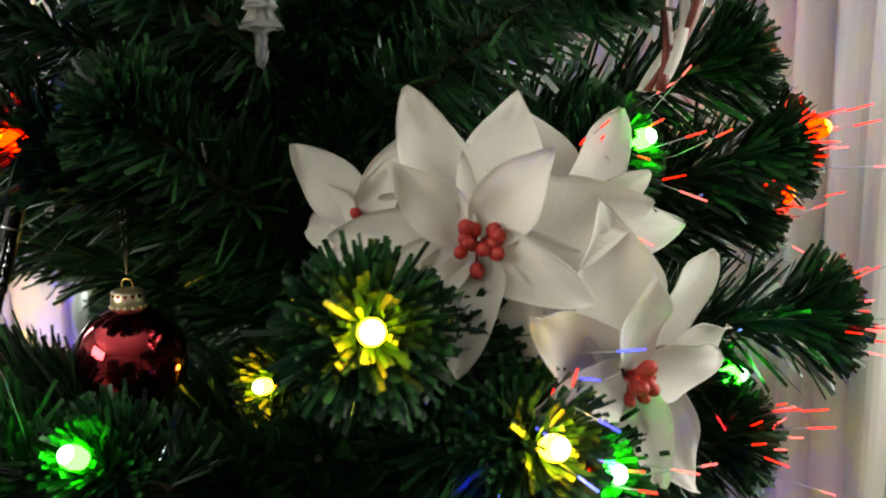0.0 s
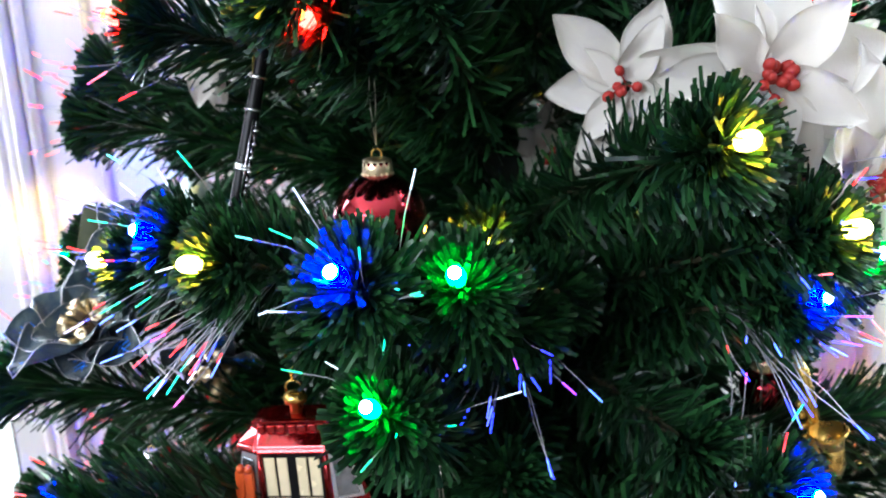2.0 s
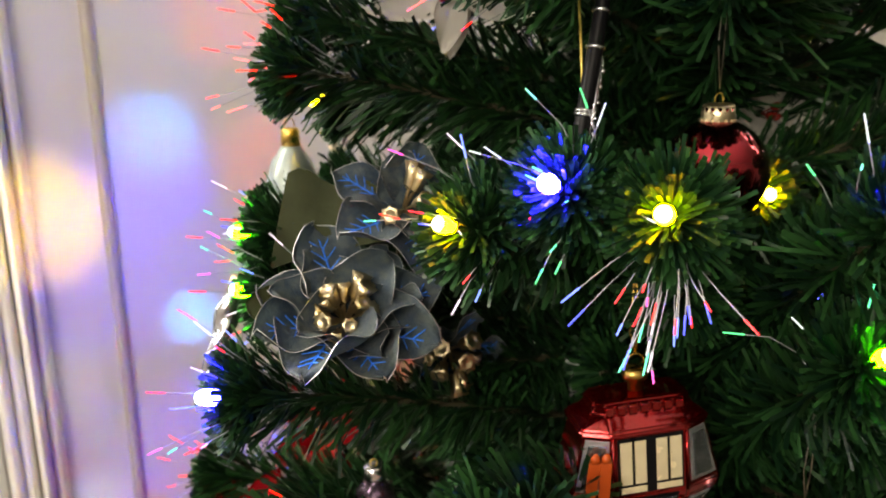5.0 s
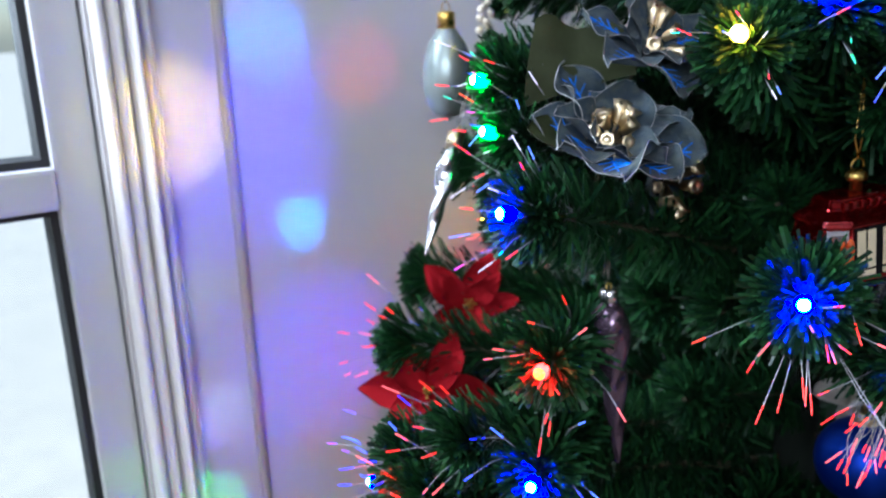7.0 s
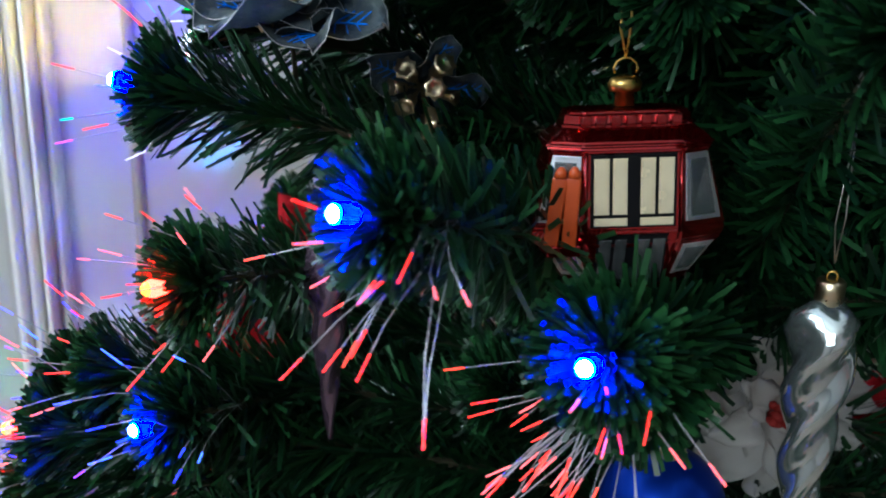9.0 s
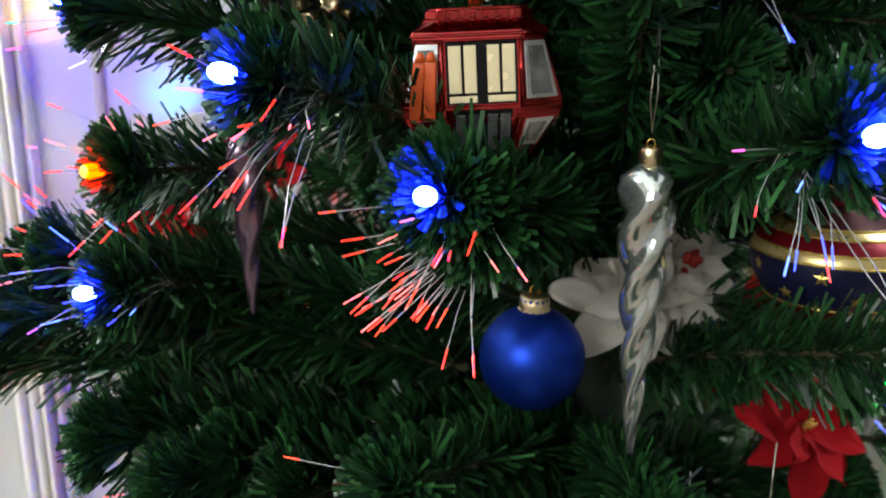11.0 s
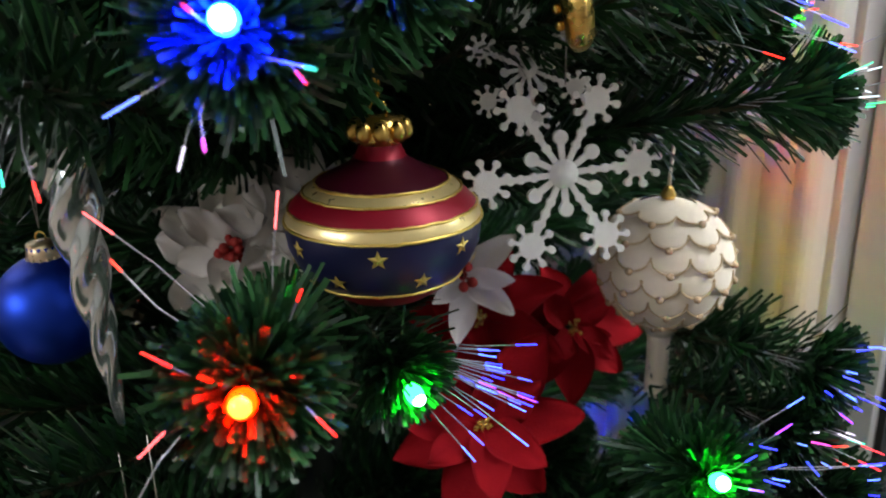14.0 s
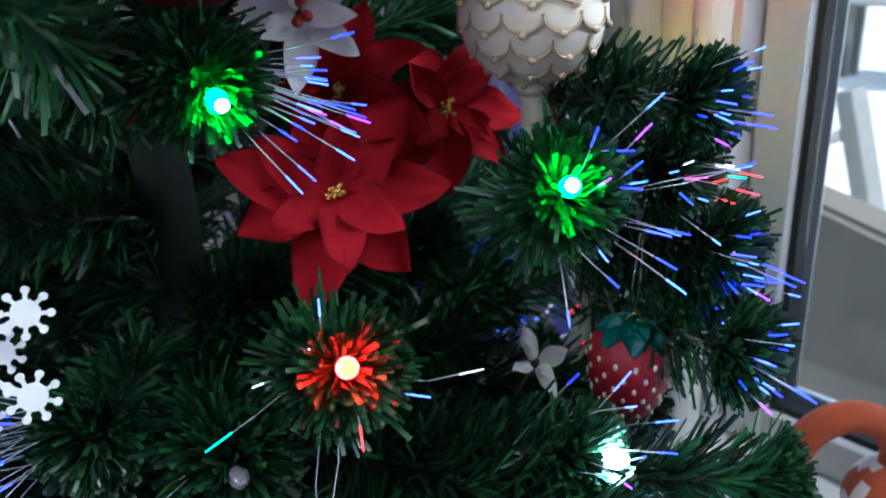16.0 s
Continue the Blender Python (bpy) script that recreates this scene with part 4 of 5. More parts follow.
bauble("shiny dark red glass bauble with a gold cap", (-0.168, 0.422, 1.100), 0.0290, RED_GLASS, 0.09)
bauble("satin blue glass bauble with a gold cap", (-0.187, 0.409, 0.784), 0.0318, BLUE_MATT, 0.085)
bauble("small shiny red glass bauble beside a golden saxophone", (0.093, 0.445, 0.956), 0.017, RED_GLASS, 0.05)


def icicle(label, top, tip, r, mat, lobes=3, turns=60, thread=0.07, depth=0.21, cap_mat=PALE_GOLD, cap_label="plain gold cap"):
    top, tip = Vector(top), Vector(tip)
    l = (top - tip).length
    ob = thing("glass_icicle", label, "icicle ornament", facing(top, top - tip), "glass icicles")
    prof = [(0.0045, -0.004), (r * 0.9, -0.012), (r, -0.020)]
    prof += [(r * (1 - 0.86 * f ** 1.15), -0.020 - (l - 0.022) * f) for f in np.linspace(0.03, 1, 56)]
    part("twisted_drop", lathe(prof, 36, lobes=lobes, depth=depth, twist=turns), mat, ob)
    part("cap", lathe([(0.0062, -0.008), (0.0062, 0.0035), (0.005, 0.0045)], 18), cap_mat, ob, cap_label)
    hanger(ob, 0.004, thread, ring=0.0022)
    return ob


icicle("twisted pearly clear glass icicle with a gold cap", (-0.145, 0.362, 0.912), (-0.140, 0.370, 0.730), 0.0140, PEARL)
icicle("twisted smoky purple glass icicle with a silver cap", (-0.341, 0.511, 0.918), (-0.342, 0.499, 0.795), 0.0125, PURPLE_GLASS, depth=0.12, cap_mat=SILVER, cap_label="plain silver cap")
icicle("slim twisted silver icicle at the outer branches", (-0.393, 0.610, 1.020), (-0.430, 0.600, 0.942), 0.0075, SILVER, 2, 90, 0.04)

# a silver bell-shaped drop and a string of pearls, at the far side
drop = thing("silver_drop_ornament", "frosted silver bell-shaped drop with a gold cap", "glass ornament", Matrix.Translation((-0.323, 0.715, 1.064)))
part("glass_drop", lathe([(0.002, -0.045), (0.016, -0.036), (0.021, -0.018), (0.021, 0.0), (0.016, 0.018), (0.009, 0.028), (0.006, 0.032)], 32), FROSTED, drop)
part("cap", lathe([(0.0075, 0.030), (0.0075, 0.042), (0.006, 0.044)], 18), GOLD, drop, "plain gold cap")
hanger(drop, 0.044, 0.06)
pearls = thing("pearl_string", "short hanging string of cream pearls", "bead ornament", Matrix.Translation((-0.284, 0.713, 1.122)))
pearl = bmesh.new()
ball(pearl, (0, 0, 0), 0.0035, 10, 7)
PEARL_BEAD = bpy.data.meshes.new("pearl")
pearl.to_mesh(PEARL_BEAD)
pearl.free()
PEARL_BEAD.shade_smooth()
PEARL_BEAD.materials.append(IVORY)
for k in range(15):
    part("pearl", PEARL_BEAD, None, pearls, at=Matrix.Translation((0.005 * math.cos(2.4 * k), 0.005 * math.sin(2.4 * k), -0.0034 * k)))
part("thread", tube(bmesh.new(), [(0, 0, -0.045), (0, 0, 0.0), (0.004, 0, 0.06)], 0.0006, 5), WIRE, pearls)

# ---- the striped ornament ----
striped = thing("striped_ornament", "flattened red, gold and navy glass ornament with gold stars", "glass ornament", pose(0.005, 0.383, 0.840, 0, 0, 0) @ Matrix.Scale(1.07, 4))
OUT = [(0.003, -0.040), (0.010, -0.039), (0.022, -0.034), (0.031, -0.028), (0.0345, -0.025), (0.0362, -0.0235), (0.041, -0.017), (0.0452, -0.008), (0.0462, -0.001),
       (0.0462, 0.0035), (0.0452, 0.0075), (0.0440, 0.0098), (0.0405, 0.0140), (0.0368, 0.0172), (0.0345, 0.0190), (0.0310, 0.0212), (0.0240, 0.0250), (0.0170, 0.0285), (0.0120, 0.0320), (0.0100, 0.0365), (0.0095, 0.0400)]
SLOT = [1, 1, 1, 1, 2, 3, 3, 3, 3, 2, 2, 1, 1, 2, 2, 0, 0, 0, 1, 1]
fine_out, fine_slot = [], []
for i in range(len(OUT) - 1):
    for f in (0.0, 0.5):
        fine_out.append((OUT[i][0] * (1 - f) + OUT[i + 1][0] * f, OUT[i][1] * (1 - f) + OUT[i + 1][1] * f))
        fine_slot.append(SLOT[i])
fine_out.append(OUT[-1])
body = part("glass_body", lathe(fine_out, 72, slots=fine_slot), DARK_RED, striped)
for m in (RED_BAND, GOLD_BAND, NAVY):
    body.data.materials.append(m)
for r, z in ((0.0462, 0.0038), (0.0441, 0.0098), (0.0368, 0.0172), (0.0311, 0.0212), (0.0363, -0.0235)):
    bm = bmesh.new()
    rng = random.Random(int(z * 1e5))
    tube(bm, [((r + 0.0002) * math.cos(t), (r + 0.0002) * math.sin(t), z + rng.uniform(-0.0003, 0.0003)) for t in np.linspace(0, 2 * math.pi, 90)], 0.0008, 5)
    part("glitter_line", bm, GOLD_GLITTER, striped, "gold glitter line")


def star_mesh(r, thick):
    bm = bmesh.new()
    top = [bm.verts.new(((r if k % 2 == 0 else r * 0.42) * math.cos(math.pi * k / 5 + math.pi / 2), (r if k % 2 == 0 else r * 0.42) * math.sin(math.pi * k / 5 + math.pi / 2), 0)) for k in range(10)]
    mid = bm.verts.new((0, 0, thick))
    for k in range(10):
        bm.faces.new((top[k], top[(k + 1) % 10], mid))
    bm.faces.new(top[::-1])
    data = bpy.data.meshes.new("star")
    bm.to_mesh(data)
    bm.free()
    data.materials.append(GOLD_GLITTER)
    return data


STAR = star_mesh(0.0048, 0.0008)
for k in range(14):
    a, (r, z) = radians(360 / 14 * k - 62), ((0.0462, -0.0030) if k % 2 else (0.0425, -0.0155))
    n = Vector((math.cos(a), math.sin(a), -0.15 if k % 2 else -0.5)).normalized()
    u = Vector((-math.sin(a), math.cos(a), 0))
    at = Matrix((u, n.cross(u), n)).transposed().to_4x4()
    part("star", STAR, None, striped, "gold glitter star", Matrix.Translation((r * math.cos(a), r * math.sin(a), z)) @ at)
crown = bmesh.new()
lobe = bmesh.new()
ball(lobe, (0, 0, 0), 0.0040, 8, 6, 1.3)
LOBE = bpy.data.meshes.new("cap_lobe")
lobe.to_mesh(LOBE)
lobe.free()
LOBE.shade_smooth()
LOBE.materials.append(GOLD)
lathe([(0.0112, 0.0385), (0.0116, 0.041), (0.0112, 0.049), (0.004, 0.0505)], 24, crown)
crown_cap = part("cap", crown, GOLD, striped, "scalloped gold crown cap")
for k in range(9):
    part("cap_lobe", LOBE, None, crown_cap, at=Matrix.Translation((0.0118 * math.cos(2 * math.pi * k / 9), 0.0118 * math.sin(2 * math.pi * k / 9), 0.0445)))
hanger(striped, 0.050, 0.07, GOLD, 0.0006)

# ---- the pearl ball ----
pearl_ball = thing("pearl_ball_ornament", "ivory satin ball with scalloped gold cord and pearls", "bauble", pose(0.172, 0.485, 0.780))
PR = 0.0415
part("satin_ball", lathe([(PR * math.cos(t), PR * math.sin(t)) for t in np.linspace(-1.55, 1.55, 30)], 48), IVORY, pearl_ball)
scale_bm = bmesh.new()
NR, NC = 5, 14
rows = []
for i in range(NR + 1):
    row = []
    for j in range(NC + 1):
        v = 2 * j / NC - 1
        low = math.sqrt(max(0.0, 1 - v * v))
        y = 0.35 - (0.35 + low) * i / NR
        bulge = 0.0012 + 0.0012 * (1 - v * v) * (i / NR)
        row.append(scale_bm.verts.new((v * 0.0118, y * 0.0105, bulge - (v * 0.0118) ** 2 / (2 * PR) - (y * 0.0105) ** 2 / (2 * PR))))
    rows.append(row)
for i in range(NR):
    for j in range(NC):
        scale_bm.faces.new((rows[i][j], rows[i][j + 1], rows[i + 1][j + 1], rows[i + 1][j]))
edge = [v.co.copy() for v in rows[-1]]
back = [scale_bm.verts.new(v.co - Vector((0, 0, 0.0022))) for v in rows[-1]]
for j in range(NC):
    scale_bm.faces.new((rows[-1][j], rows[-1][j + 1], back[j + 1], back[j]))
SCALE = bpy.data.meshes.new("scallop")
scale_bm.to_mesh(SCALE)
scale_bm.free()
SCALE.shade_smooth()
SCALE.materials.append(IVORY)
cord_bm = tube(bmesh.new(), [p + Vector((0, 0, 0.0004)) for p in edge], 0.00062, 5)
CORD = bpy.data.meshes.new("cord")
cord_bm.to_mesh(CORD)
cord_bm.free()
CORD.materials.append(material("beige_gold_cord", (0.56, 0.42, 0.24), 0.45, 0.35, vary=0.4, scale=900))
knob = bmesh.new()
ball(knob, (0, 0, 0), 0.0025, 8, 6)
KNOB = bpy.data.meshes.new("gold_pearl")
knob.to_mesh(KNOB)
knob.free()
KNOB.shade_smooth()
KNOB.materials.append(material("gold_pearl_lacquer", (0.68, 0.50, 0.32), 0.25, 0.4, vary=0.2, coat=0.5))
for i, lat in enumerate((62, 42, 22, 2, -18, -38, -58)):
    count = max(5, round(12 * math.cos(radians(lat))))
    for k in range(count):
        a = 2 * math.pi * (k + 0.5 * (i % 2)) / count
        n = Vector((math.cos(a) * math.cos(radians(lat)), math.sin(a) * math.cos(radians(lat)), math.sin(radians(lat))))
        u = Vector((-math.sin(a), math.cos(a), 0))
        at = Matrix.Translation(n * PR) @ Matrix((u, n.cross(u), n)).transposed().to_4x4()
        sc = part("scallop", SCALE, None, pearl_ball, at=at)
        part("cord", CORD, None, sc, "gold cord edge")
        part("gold_pearl", KNOB, None, sc, "gold pearl", Matrix.Translation((0, -0.0112, 0.0012)))
stem_bm = lathe([(0.0085, -0.050), (0.0075, -0.055), (0.0072, -0.072), (0.0078, -0.090), (0.0086, -0.094), (0.004, -0.096)], 20)
lathe([(0.012, -0.0395), (0.0125, -0.044), (0.0085, -0.050)], 20, stem_bm)
part("tassel_stem", stem_bm, IVORY, pearl_ball, "ivory beaded stem")
part("finial", lathe([(0.004, 0.0415), (0.005, 0.044), (0.003, 0.048), (0.001, 0.050)], 14), GOLD, pearl_ball)
part("thread", tube(bmesh.new(), [(0, 0, 0.049), (0.001, 0, 0.07), (0.002, 0, 0.115)], 0.0011, 6), IVORY, pearl_ball, "cream hanging cord")


# ---- snowflakes ----
def disc(bm, x, y, r, t):
    made = bmesh.ops.create_cone(bm, cap_ends=True, segments=14, radius1=r, radius2=r, depth=t)
    for v in made["verts"]:
        v.co += Vector((x, y, 0))


def bar(bm, x0, y0, x1, y1, w, t, swell=1.0):
    d = Vector((x1 - x0, y1 - y0, 0))
    u = Vector((-d.y, d.x, 0)).normalized() * w / 2
    lo, hi = [], []
    for p, s in ((Vector((x0, y0, 0)), 1), (Vector((x1, y1, 0)), swell)):
        for sg in (-1, 1):
            lo.append(bm.verts.new(p + u * sg * s - Vector((0, 0, t / 2))))
            hi.append(bm.verts.new(p + u * sg * s + Vector((0, 0, t / 2))))
    for a, b, c, d4 in ((0, 1, 3, 2),):
        bm.faces.new((hi[a], hi[b], hi[c], hi[d4]))
        bm.faces.new((lo[d4], lo[c], lo[b], lo[a]))
    for a, b in ((0, 1), (1, 3), (3, 2), (2, 0)):
        bm.faces.new((lo[a], lo[b], hi[b], hi[a]))


def arm_mesh():
    """A long arm that ends in a little snowflake of its own."""
    bm = bmesh.new()
    bar(bm, 0.004, 0, 0.031, 0, 0.0026, 0.0020)
    for x in (0.014, 0.020, 0.025):
        disc(bm, x, 0, 0.0021, 0.0023)
    disc(bm, 0.036, 0, 0.0062, 0.0024)
    for k in range(8):
        a = 2 * math.pi * k / 8 + 0.2
        bar(bm, 0.036 + 0.005 * math.cos(a), 0.005 * math.sin(a), 0.036 + 0.0095 * math.cos(a), 0.0095 * math.sin(a), 0.0017, 0.0019)
        disc(bm, 0.036 + 0.0100 * math.cos(a), 0.0100 * math.sin(a), 0.0018, 0.0026)
    data = bpy.data.meshes.new("long_arm")
    bm.to_mesh(data)
    bm.free()
    data.materials.append(SNOW)
    return data


ARM = arm_mesh()
short = bmesh.new()
bar(short, 0.004, 0, 0.014, 0, 0.0024, 0.0020, 1.3)
disc(short, 0.0165, 0, 0.0034, 0.0028)
SHORT = bpy.data.meshes.new("short_arm")
short.to_mesh(SHORT)
short.free()
SHORT.materials.append(SNOW)


def snowflake(label, place, way, size=1.0, spin=0.0, thread=0.06):
    ob = thing("snowflake_ornament", label, "snowflake ornament", facing(place, way, spin) @ Matrix.Scale(size, 4), "snowflakes")
    hub = bmesh.new()
    disc(hub, 0, 0, 0.0068, 0.0030)
    part("hub", hub, SNOW, ob)
    for k in range(6):
        part("long_arm", ARM, None, ob, at=Matrix.Rotation(radians(60 * k), 4, "Z"))
        part("short_arm", SHORT, None, ob, at=Matrix.Rotation(radians(60 * k + 30), 4, "Z"))
    up = ob.matrix_basis.to_3x3().inverted() @ Vector((0, 0, 1))
    start = up.normalized() * 0.040
    part("thread", tube(bmesh.new(), [start, start + up.normalized() * thread], 0.0004, 4), WIRE, ob)
    return ob


snowflake("white glittery plastic snowflake hanging by the pearl ball", (0.098, 0.410, 0.857), (0.22, -1.0, 0.12), 1.16, 4)
snowflake("white glittery plastic snowflake behind another", (0.080, 0.425, 0.910), (-0.25, -1.0, 0.2), 0.75, 40)
snowflake("white glittery plastic snowflake low on the tree", (-0.096, 0.300, 0.668), (0.35, -1.0, 0.4), 1.0, 25)
snowflake("white glittery plastic snowflake low among needles", (-0.125, 0.330, 0.650), (0.2, -1.0, 0.3), 0.9, 5)

# ---- the gondola ornament ----
gondola = thing("gondola_ornament", "red lacquered glass cable-car ornament with cream windows", "glass ornament", pose(-0.2236, 0.4115, 0.943, 2, -3, -16) @ Matrix.Diagonal((1.30, 1.05, 1.06, 1.0)))
SIDE = 0.66
# half width of the front, half width at the sides, half depth, height
BODY = [(0.0120, 0.0190, 0.014, -0.034), (0.0158, 0.0325, 0.0215, -0.011), (0.0160, 0.0332, 0.0220, -0.006), (0.0158, 0.0262, 0.0190, 0.026), (0.0175, 0.0285, 0.0205, 0.0275), (0.0170, 0.0275, 0.0195, 0.0295), (0.0165, 0.0215, 0.0120, 0.0355), (0.0165, 0.0210, 0.0110, 0.0405), (0.0150, 0.0190, 0.0095, 0.0415)]


def prism(bm, rows):
    """A body with a three-sided front, lofted through its outlines."""
    rings = []
    for fx, hx, hy, z in rows:
        rings.append([bm.verts.new(p) for p in ((-fx, -hy, z), (fx, -hy, z), (hx, -hy * SIDE, z), (hx, hy * SIDE, z), (fx, hy, z), (-fx, hy, z), (-hx, hy * SIDE, z), (-hx, -hy * SIDE, z))])
    for a, b in zip(rings, rings[1:]):
        for k in range(8):
            bm.faces.new((a[k], a[(k + 1) % 8], b[(k + 1) % 8], b[k]))
    bm.faces.new(rings[0][::-1])
    bm.faces.new(rings[-1])
    return bm


def body_at(z):
    """Half front, half side and half depth of the cabin at a height."""
    return [float(np.interp(z, [r[3] for r in BODY[:4]], [r[i] for r in BODY[:4]])) for i in range(3)]


gb = prism(bmesh.new(), BODY)
bmesh.ops.bevel(gb, geom=gb.edges[:], offset=0.0009, segments=2, affect="EDGES")
part("cabin", gb, GONDOLA_RED, gondola, smooth=False)


def raised(name, ring, way, mat, label=""):
    """A thin plate with a softened rim whose face is the ring; it reaches back along way into the cabin."""
    bm = bmesh.new()
    a = [bm.verts.new(p) for p in ring]
    b = [bm.verts.new(Vector(p) + way) for p in ring]
    bm.faces.new(a)
    for k in range(4):
        bm.faces.new((a[k], b[k], b[(k + 1) % 4], a[(k + 1) % 4]))
    bmesh.ops.bevel(bm, geom=[e for e in bm.edges if e.verts[0] in a and e.verts[1] in a], offset=0.0004, segments=2, affect="EDGES")
    bmesh.ops.recalc_face_normals(bm, faces=bm.faces[:])
    return part(name, bm, mat, gondola, label, smooth=False)


def panel(name, x0, x1, z0, z1, mat, lift, label=""):
    """A plate on the middle of the front."""
    ring = [(x, -body_at(z)[2] - lift, z) for x, z in ((x0, z0), (x1, z0), (x1, z1), (x0, z1))]
    return raised(name, ring, Vector((0, lift + 0.0015, 0)), mat, label)


def end_panel(name, sx, u0, u1, z0, z1, mat, lift, label=""):
    """A plate on one of the slanted sides of the front; u runs from the middle to the outer edge."""
    def at(u, z):
        fx, hx, hy = body_at(z)
        p = Vector((fx, -hy, z)).lerp(Vector((hx, -hy * SIDE, z)), u)
        p += Vector((hy * (1 - SIDE), -(hx - fx), 0)).normalized() * lift
        return (p.x * sx, p.y, p.z)
    return raised(name, [at(u0, z0), at(u1, z0), at(u1, z1), at(u0, z1)], Vector((0, lift + 0.0015, 0)), mat, label)


panel("door_frame", -0.0142, 0.0142, -0.0045, 0.0252, BLACK_ENAMEL, 0.0008, label="black door frames")
panel("lower_door", -0.0122, 0.0122, -0.0310, -0.0075, BLACK_ENAMEL, 0.0006)
for x0, x1 in ((-0.0132, -0.0082), (-0.0070, -0.0022), (0.0022, 0.0070), (0.0082, 0.0132)):
    panel("pane", x0, x1, 0.0010, 0.0236, CREAM_MIRROR, 0.0014, label="cream silvered pane")
    panel("kick_panel", x0 * 0.84, x1 * 0.84, -0.0285, -0.0095, GREY_MIRROR, 0.0012)
for x0, x1 in ((-0.0132, -0.0022), (0.0022, 0.0132)):
    panel("ledge", x0, x1, -0.0036, -0.0004, CREAM_MIRROR, 0.0015)
for sx in (1, -1):
    end_panel("window_rim", sx, 0.10, 0.90, -0.0030, 0.0245, SILVER_GLITTER, 0.0006)
    end_panel("end_window", sx, 0.20, 0.78, -0.0010, 0.0220, GREY_MIRROR, 0.0011)
    end_panel("lower_rim", sx, 0.12, 0.88, -0.0270, -0.0130, SILVER_GLITTER, 0.0006)
    end_panel("lower_window", sx, 0.22, 0.74, -0.0250, -0.0150, GREY_MIRROR, 0.0011)
# two orange skis lean in a rack on one slanted side
for k, x in enumerate((-0.0258, -0.0208)):
    ski = bmesh.new()
    box(ski, -0.0024, 0.0024, -0.0012, 0.0012, -0.016, 0.013, 0.0006)
    lathe([(0.0022, 0.013), (0.0019, 0.0155), (0.0008, 0.0175)], 10, ski)
    part("ski", ski, ORANGE_ENAMEL, gondola, "orange enamel ski in the rack", pose(x, -0.0222 - 0.0014 * k, 0.004, 0, 6 - 3 * k, -18))
part("ski_rack", box(bmesh.new(), -0.0290, -0.0178, -0.0250, -0.0170, -0.0155, -0.0110, 0.0006), GONDOLA_RED, gondola)
# the raised lettering on the roof cannot be read: plain bars
for k in range(7):
    x = -0.0150 + k * 0.0050
    part("raised_bar", box(bmesh.new(), x - 0.0018, x + 0.0018, -0.0136, -0.0112, 0.0352, 0.0398, 0.0005), GONDOLA_RED, gondola)
for sx in (-1, 1):
    part("edge_line", tube(bmesh.new(), [(sx * 0.0160, -0.0222, -0.0070), (sx * 0.0158, -0.0192, 0.0262)], 0.0008, 5), GONDOLA_RED, gondola)
lug = lathe([(0.0035, 0.0420), (0.0032, 0.0475), (0.0052, 0.0480), (0.0060, 0.0510), (0.0048, 0.0535), (0.002, 0.0545)], 10)
part("cap", lug, GOLD, gondola, "gold cap")
hanger(gondola, 0.054, 0.055, GOLD, 0.0005)

# ---- small instruments ----
clarinet = thing("clarinet_ornament", "small black clarinet ornament with silver keys", "ornament", facing((-0.2545, 0.432, 1.103), (0.022, 0.010, 0.085)))
part("tube", lathe([(0.0085, -0.012), (0.0068, -0.006), (0.0048, 0.002), (0.0046, 0.030), (0.0044, 0.066), (0.0040, 0.084), (0.0036, 0.100), (0.0022, 0.112)], 20), BLACK_ENAMEL, clarinet)
for z in (0.001, 0.031, 0.033, 0.066, 0.085):
    part("ring", lathe([(0.0052, z), (0.0055, z + 0.0008), (0.0052, z + 0.0018)], 18), SILVER, clarinet)
for k in range(7):
    bm = bmesh.new()
    z = 0.006 + k * 0.0082
    ball(bm, (-0.0054, -0.002, z), 0.0016, 7, 5)
    tube(bm, [(-0.0052, -0.002, z), (-0.0053, -0.001, z + 0.006)], 0.0005, 4)
    part("key", bm, SILVER, clarinet, "silver key")
rod = bmesh.new()
tube(rod, [(-0.0055, 0.001, 0.004), (-0.0055, 0.001, 0.062)], 0.0006, 5)
part("key_rod", rod, SILVER, clarinet)
strings = bmesh.new()
tube(strings, [(0.003, -0.0045, 0.030), (0.010, -0.004, 0.065), (0.016, 0.0, 0.100)], 0.0008, 5)
tube(strings, [(0.003, -0.0045, 0.030), (0.0040, -0.005, 0.065), (0.006, -0.003, 0.105)], 0.0008, 5)
part("string", strings, GOLD_GLITTER, clarinet, "gold hanging string")

sax = thing("saxophone_ornament", "small golden saxophone ornament with keys", "ornament", facing((0.100, 0.384, 0.930), (-0.019, -0.001, 0.078)))
bm = bmesh.new()
tube(bm, [(0.016, 0, 0.022), (0.016, 0, 0.010), (0.012, 0, 0.001), (0.006, 0, -0.002), (0.001, 0, 0.004), (0, 0, 0.02), (0, 0, 0.05), (-0.001, 0, 0.066), (-0.006, 0, 0.072), (-0.012, 0, 0.070)], 0.0075, 14, 0.35)
bell = lathe([(0.0076, 0.021), (0.0086, 0.027), (0.0118, 0.032), (0.0110, 0.0325), (0.005, 0.024)], 20)
part("bell", bell, GOLD, sax, at=Matrix.Translation((0.016, 0, 0)))
part("horn", bm, GOLD, sax)
for k in range(6):
    part("key", ball(bmesh.new(), (0.0, -0.0068, 0.006 + 0.008 * k), 0.0026, 8, 5), GOLD, sax, "gold key")
part("thread", tube(bmesh.new(), [(0, 0, 0.070), (0.002, 0.0, 0.085), (0.004, -0.02, 0.12)], 0.0004, 4), GOLD, sax)

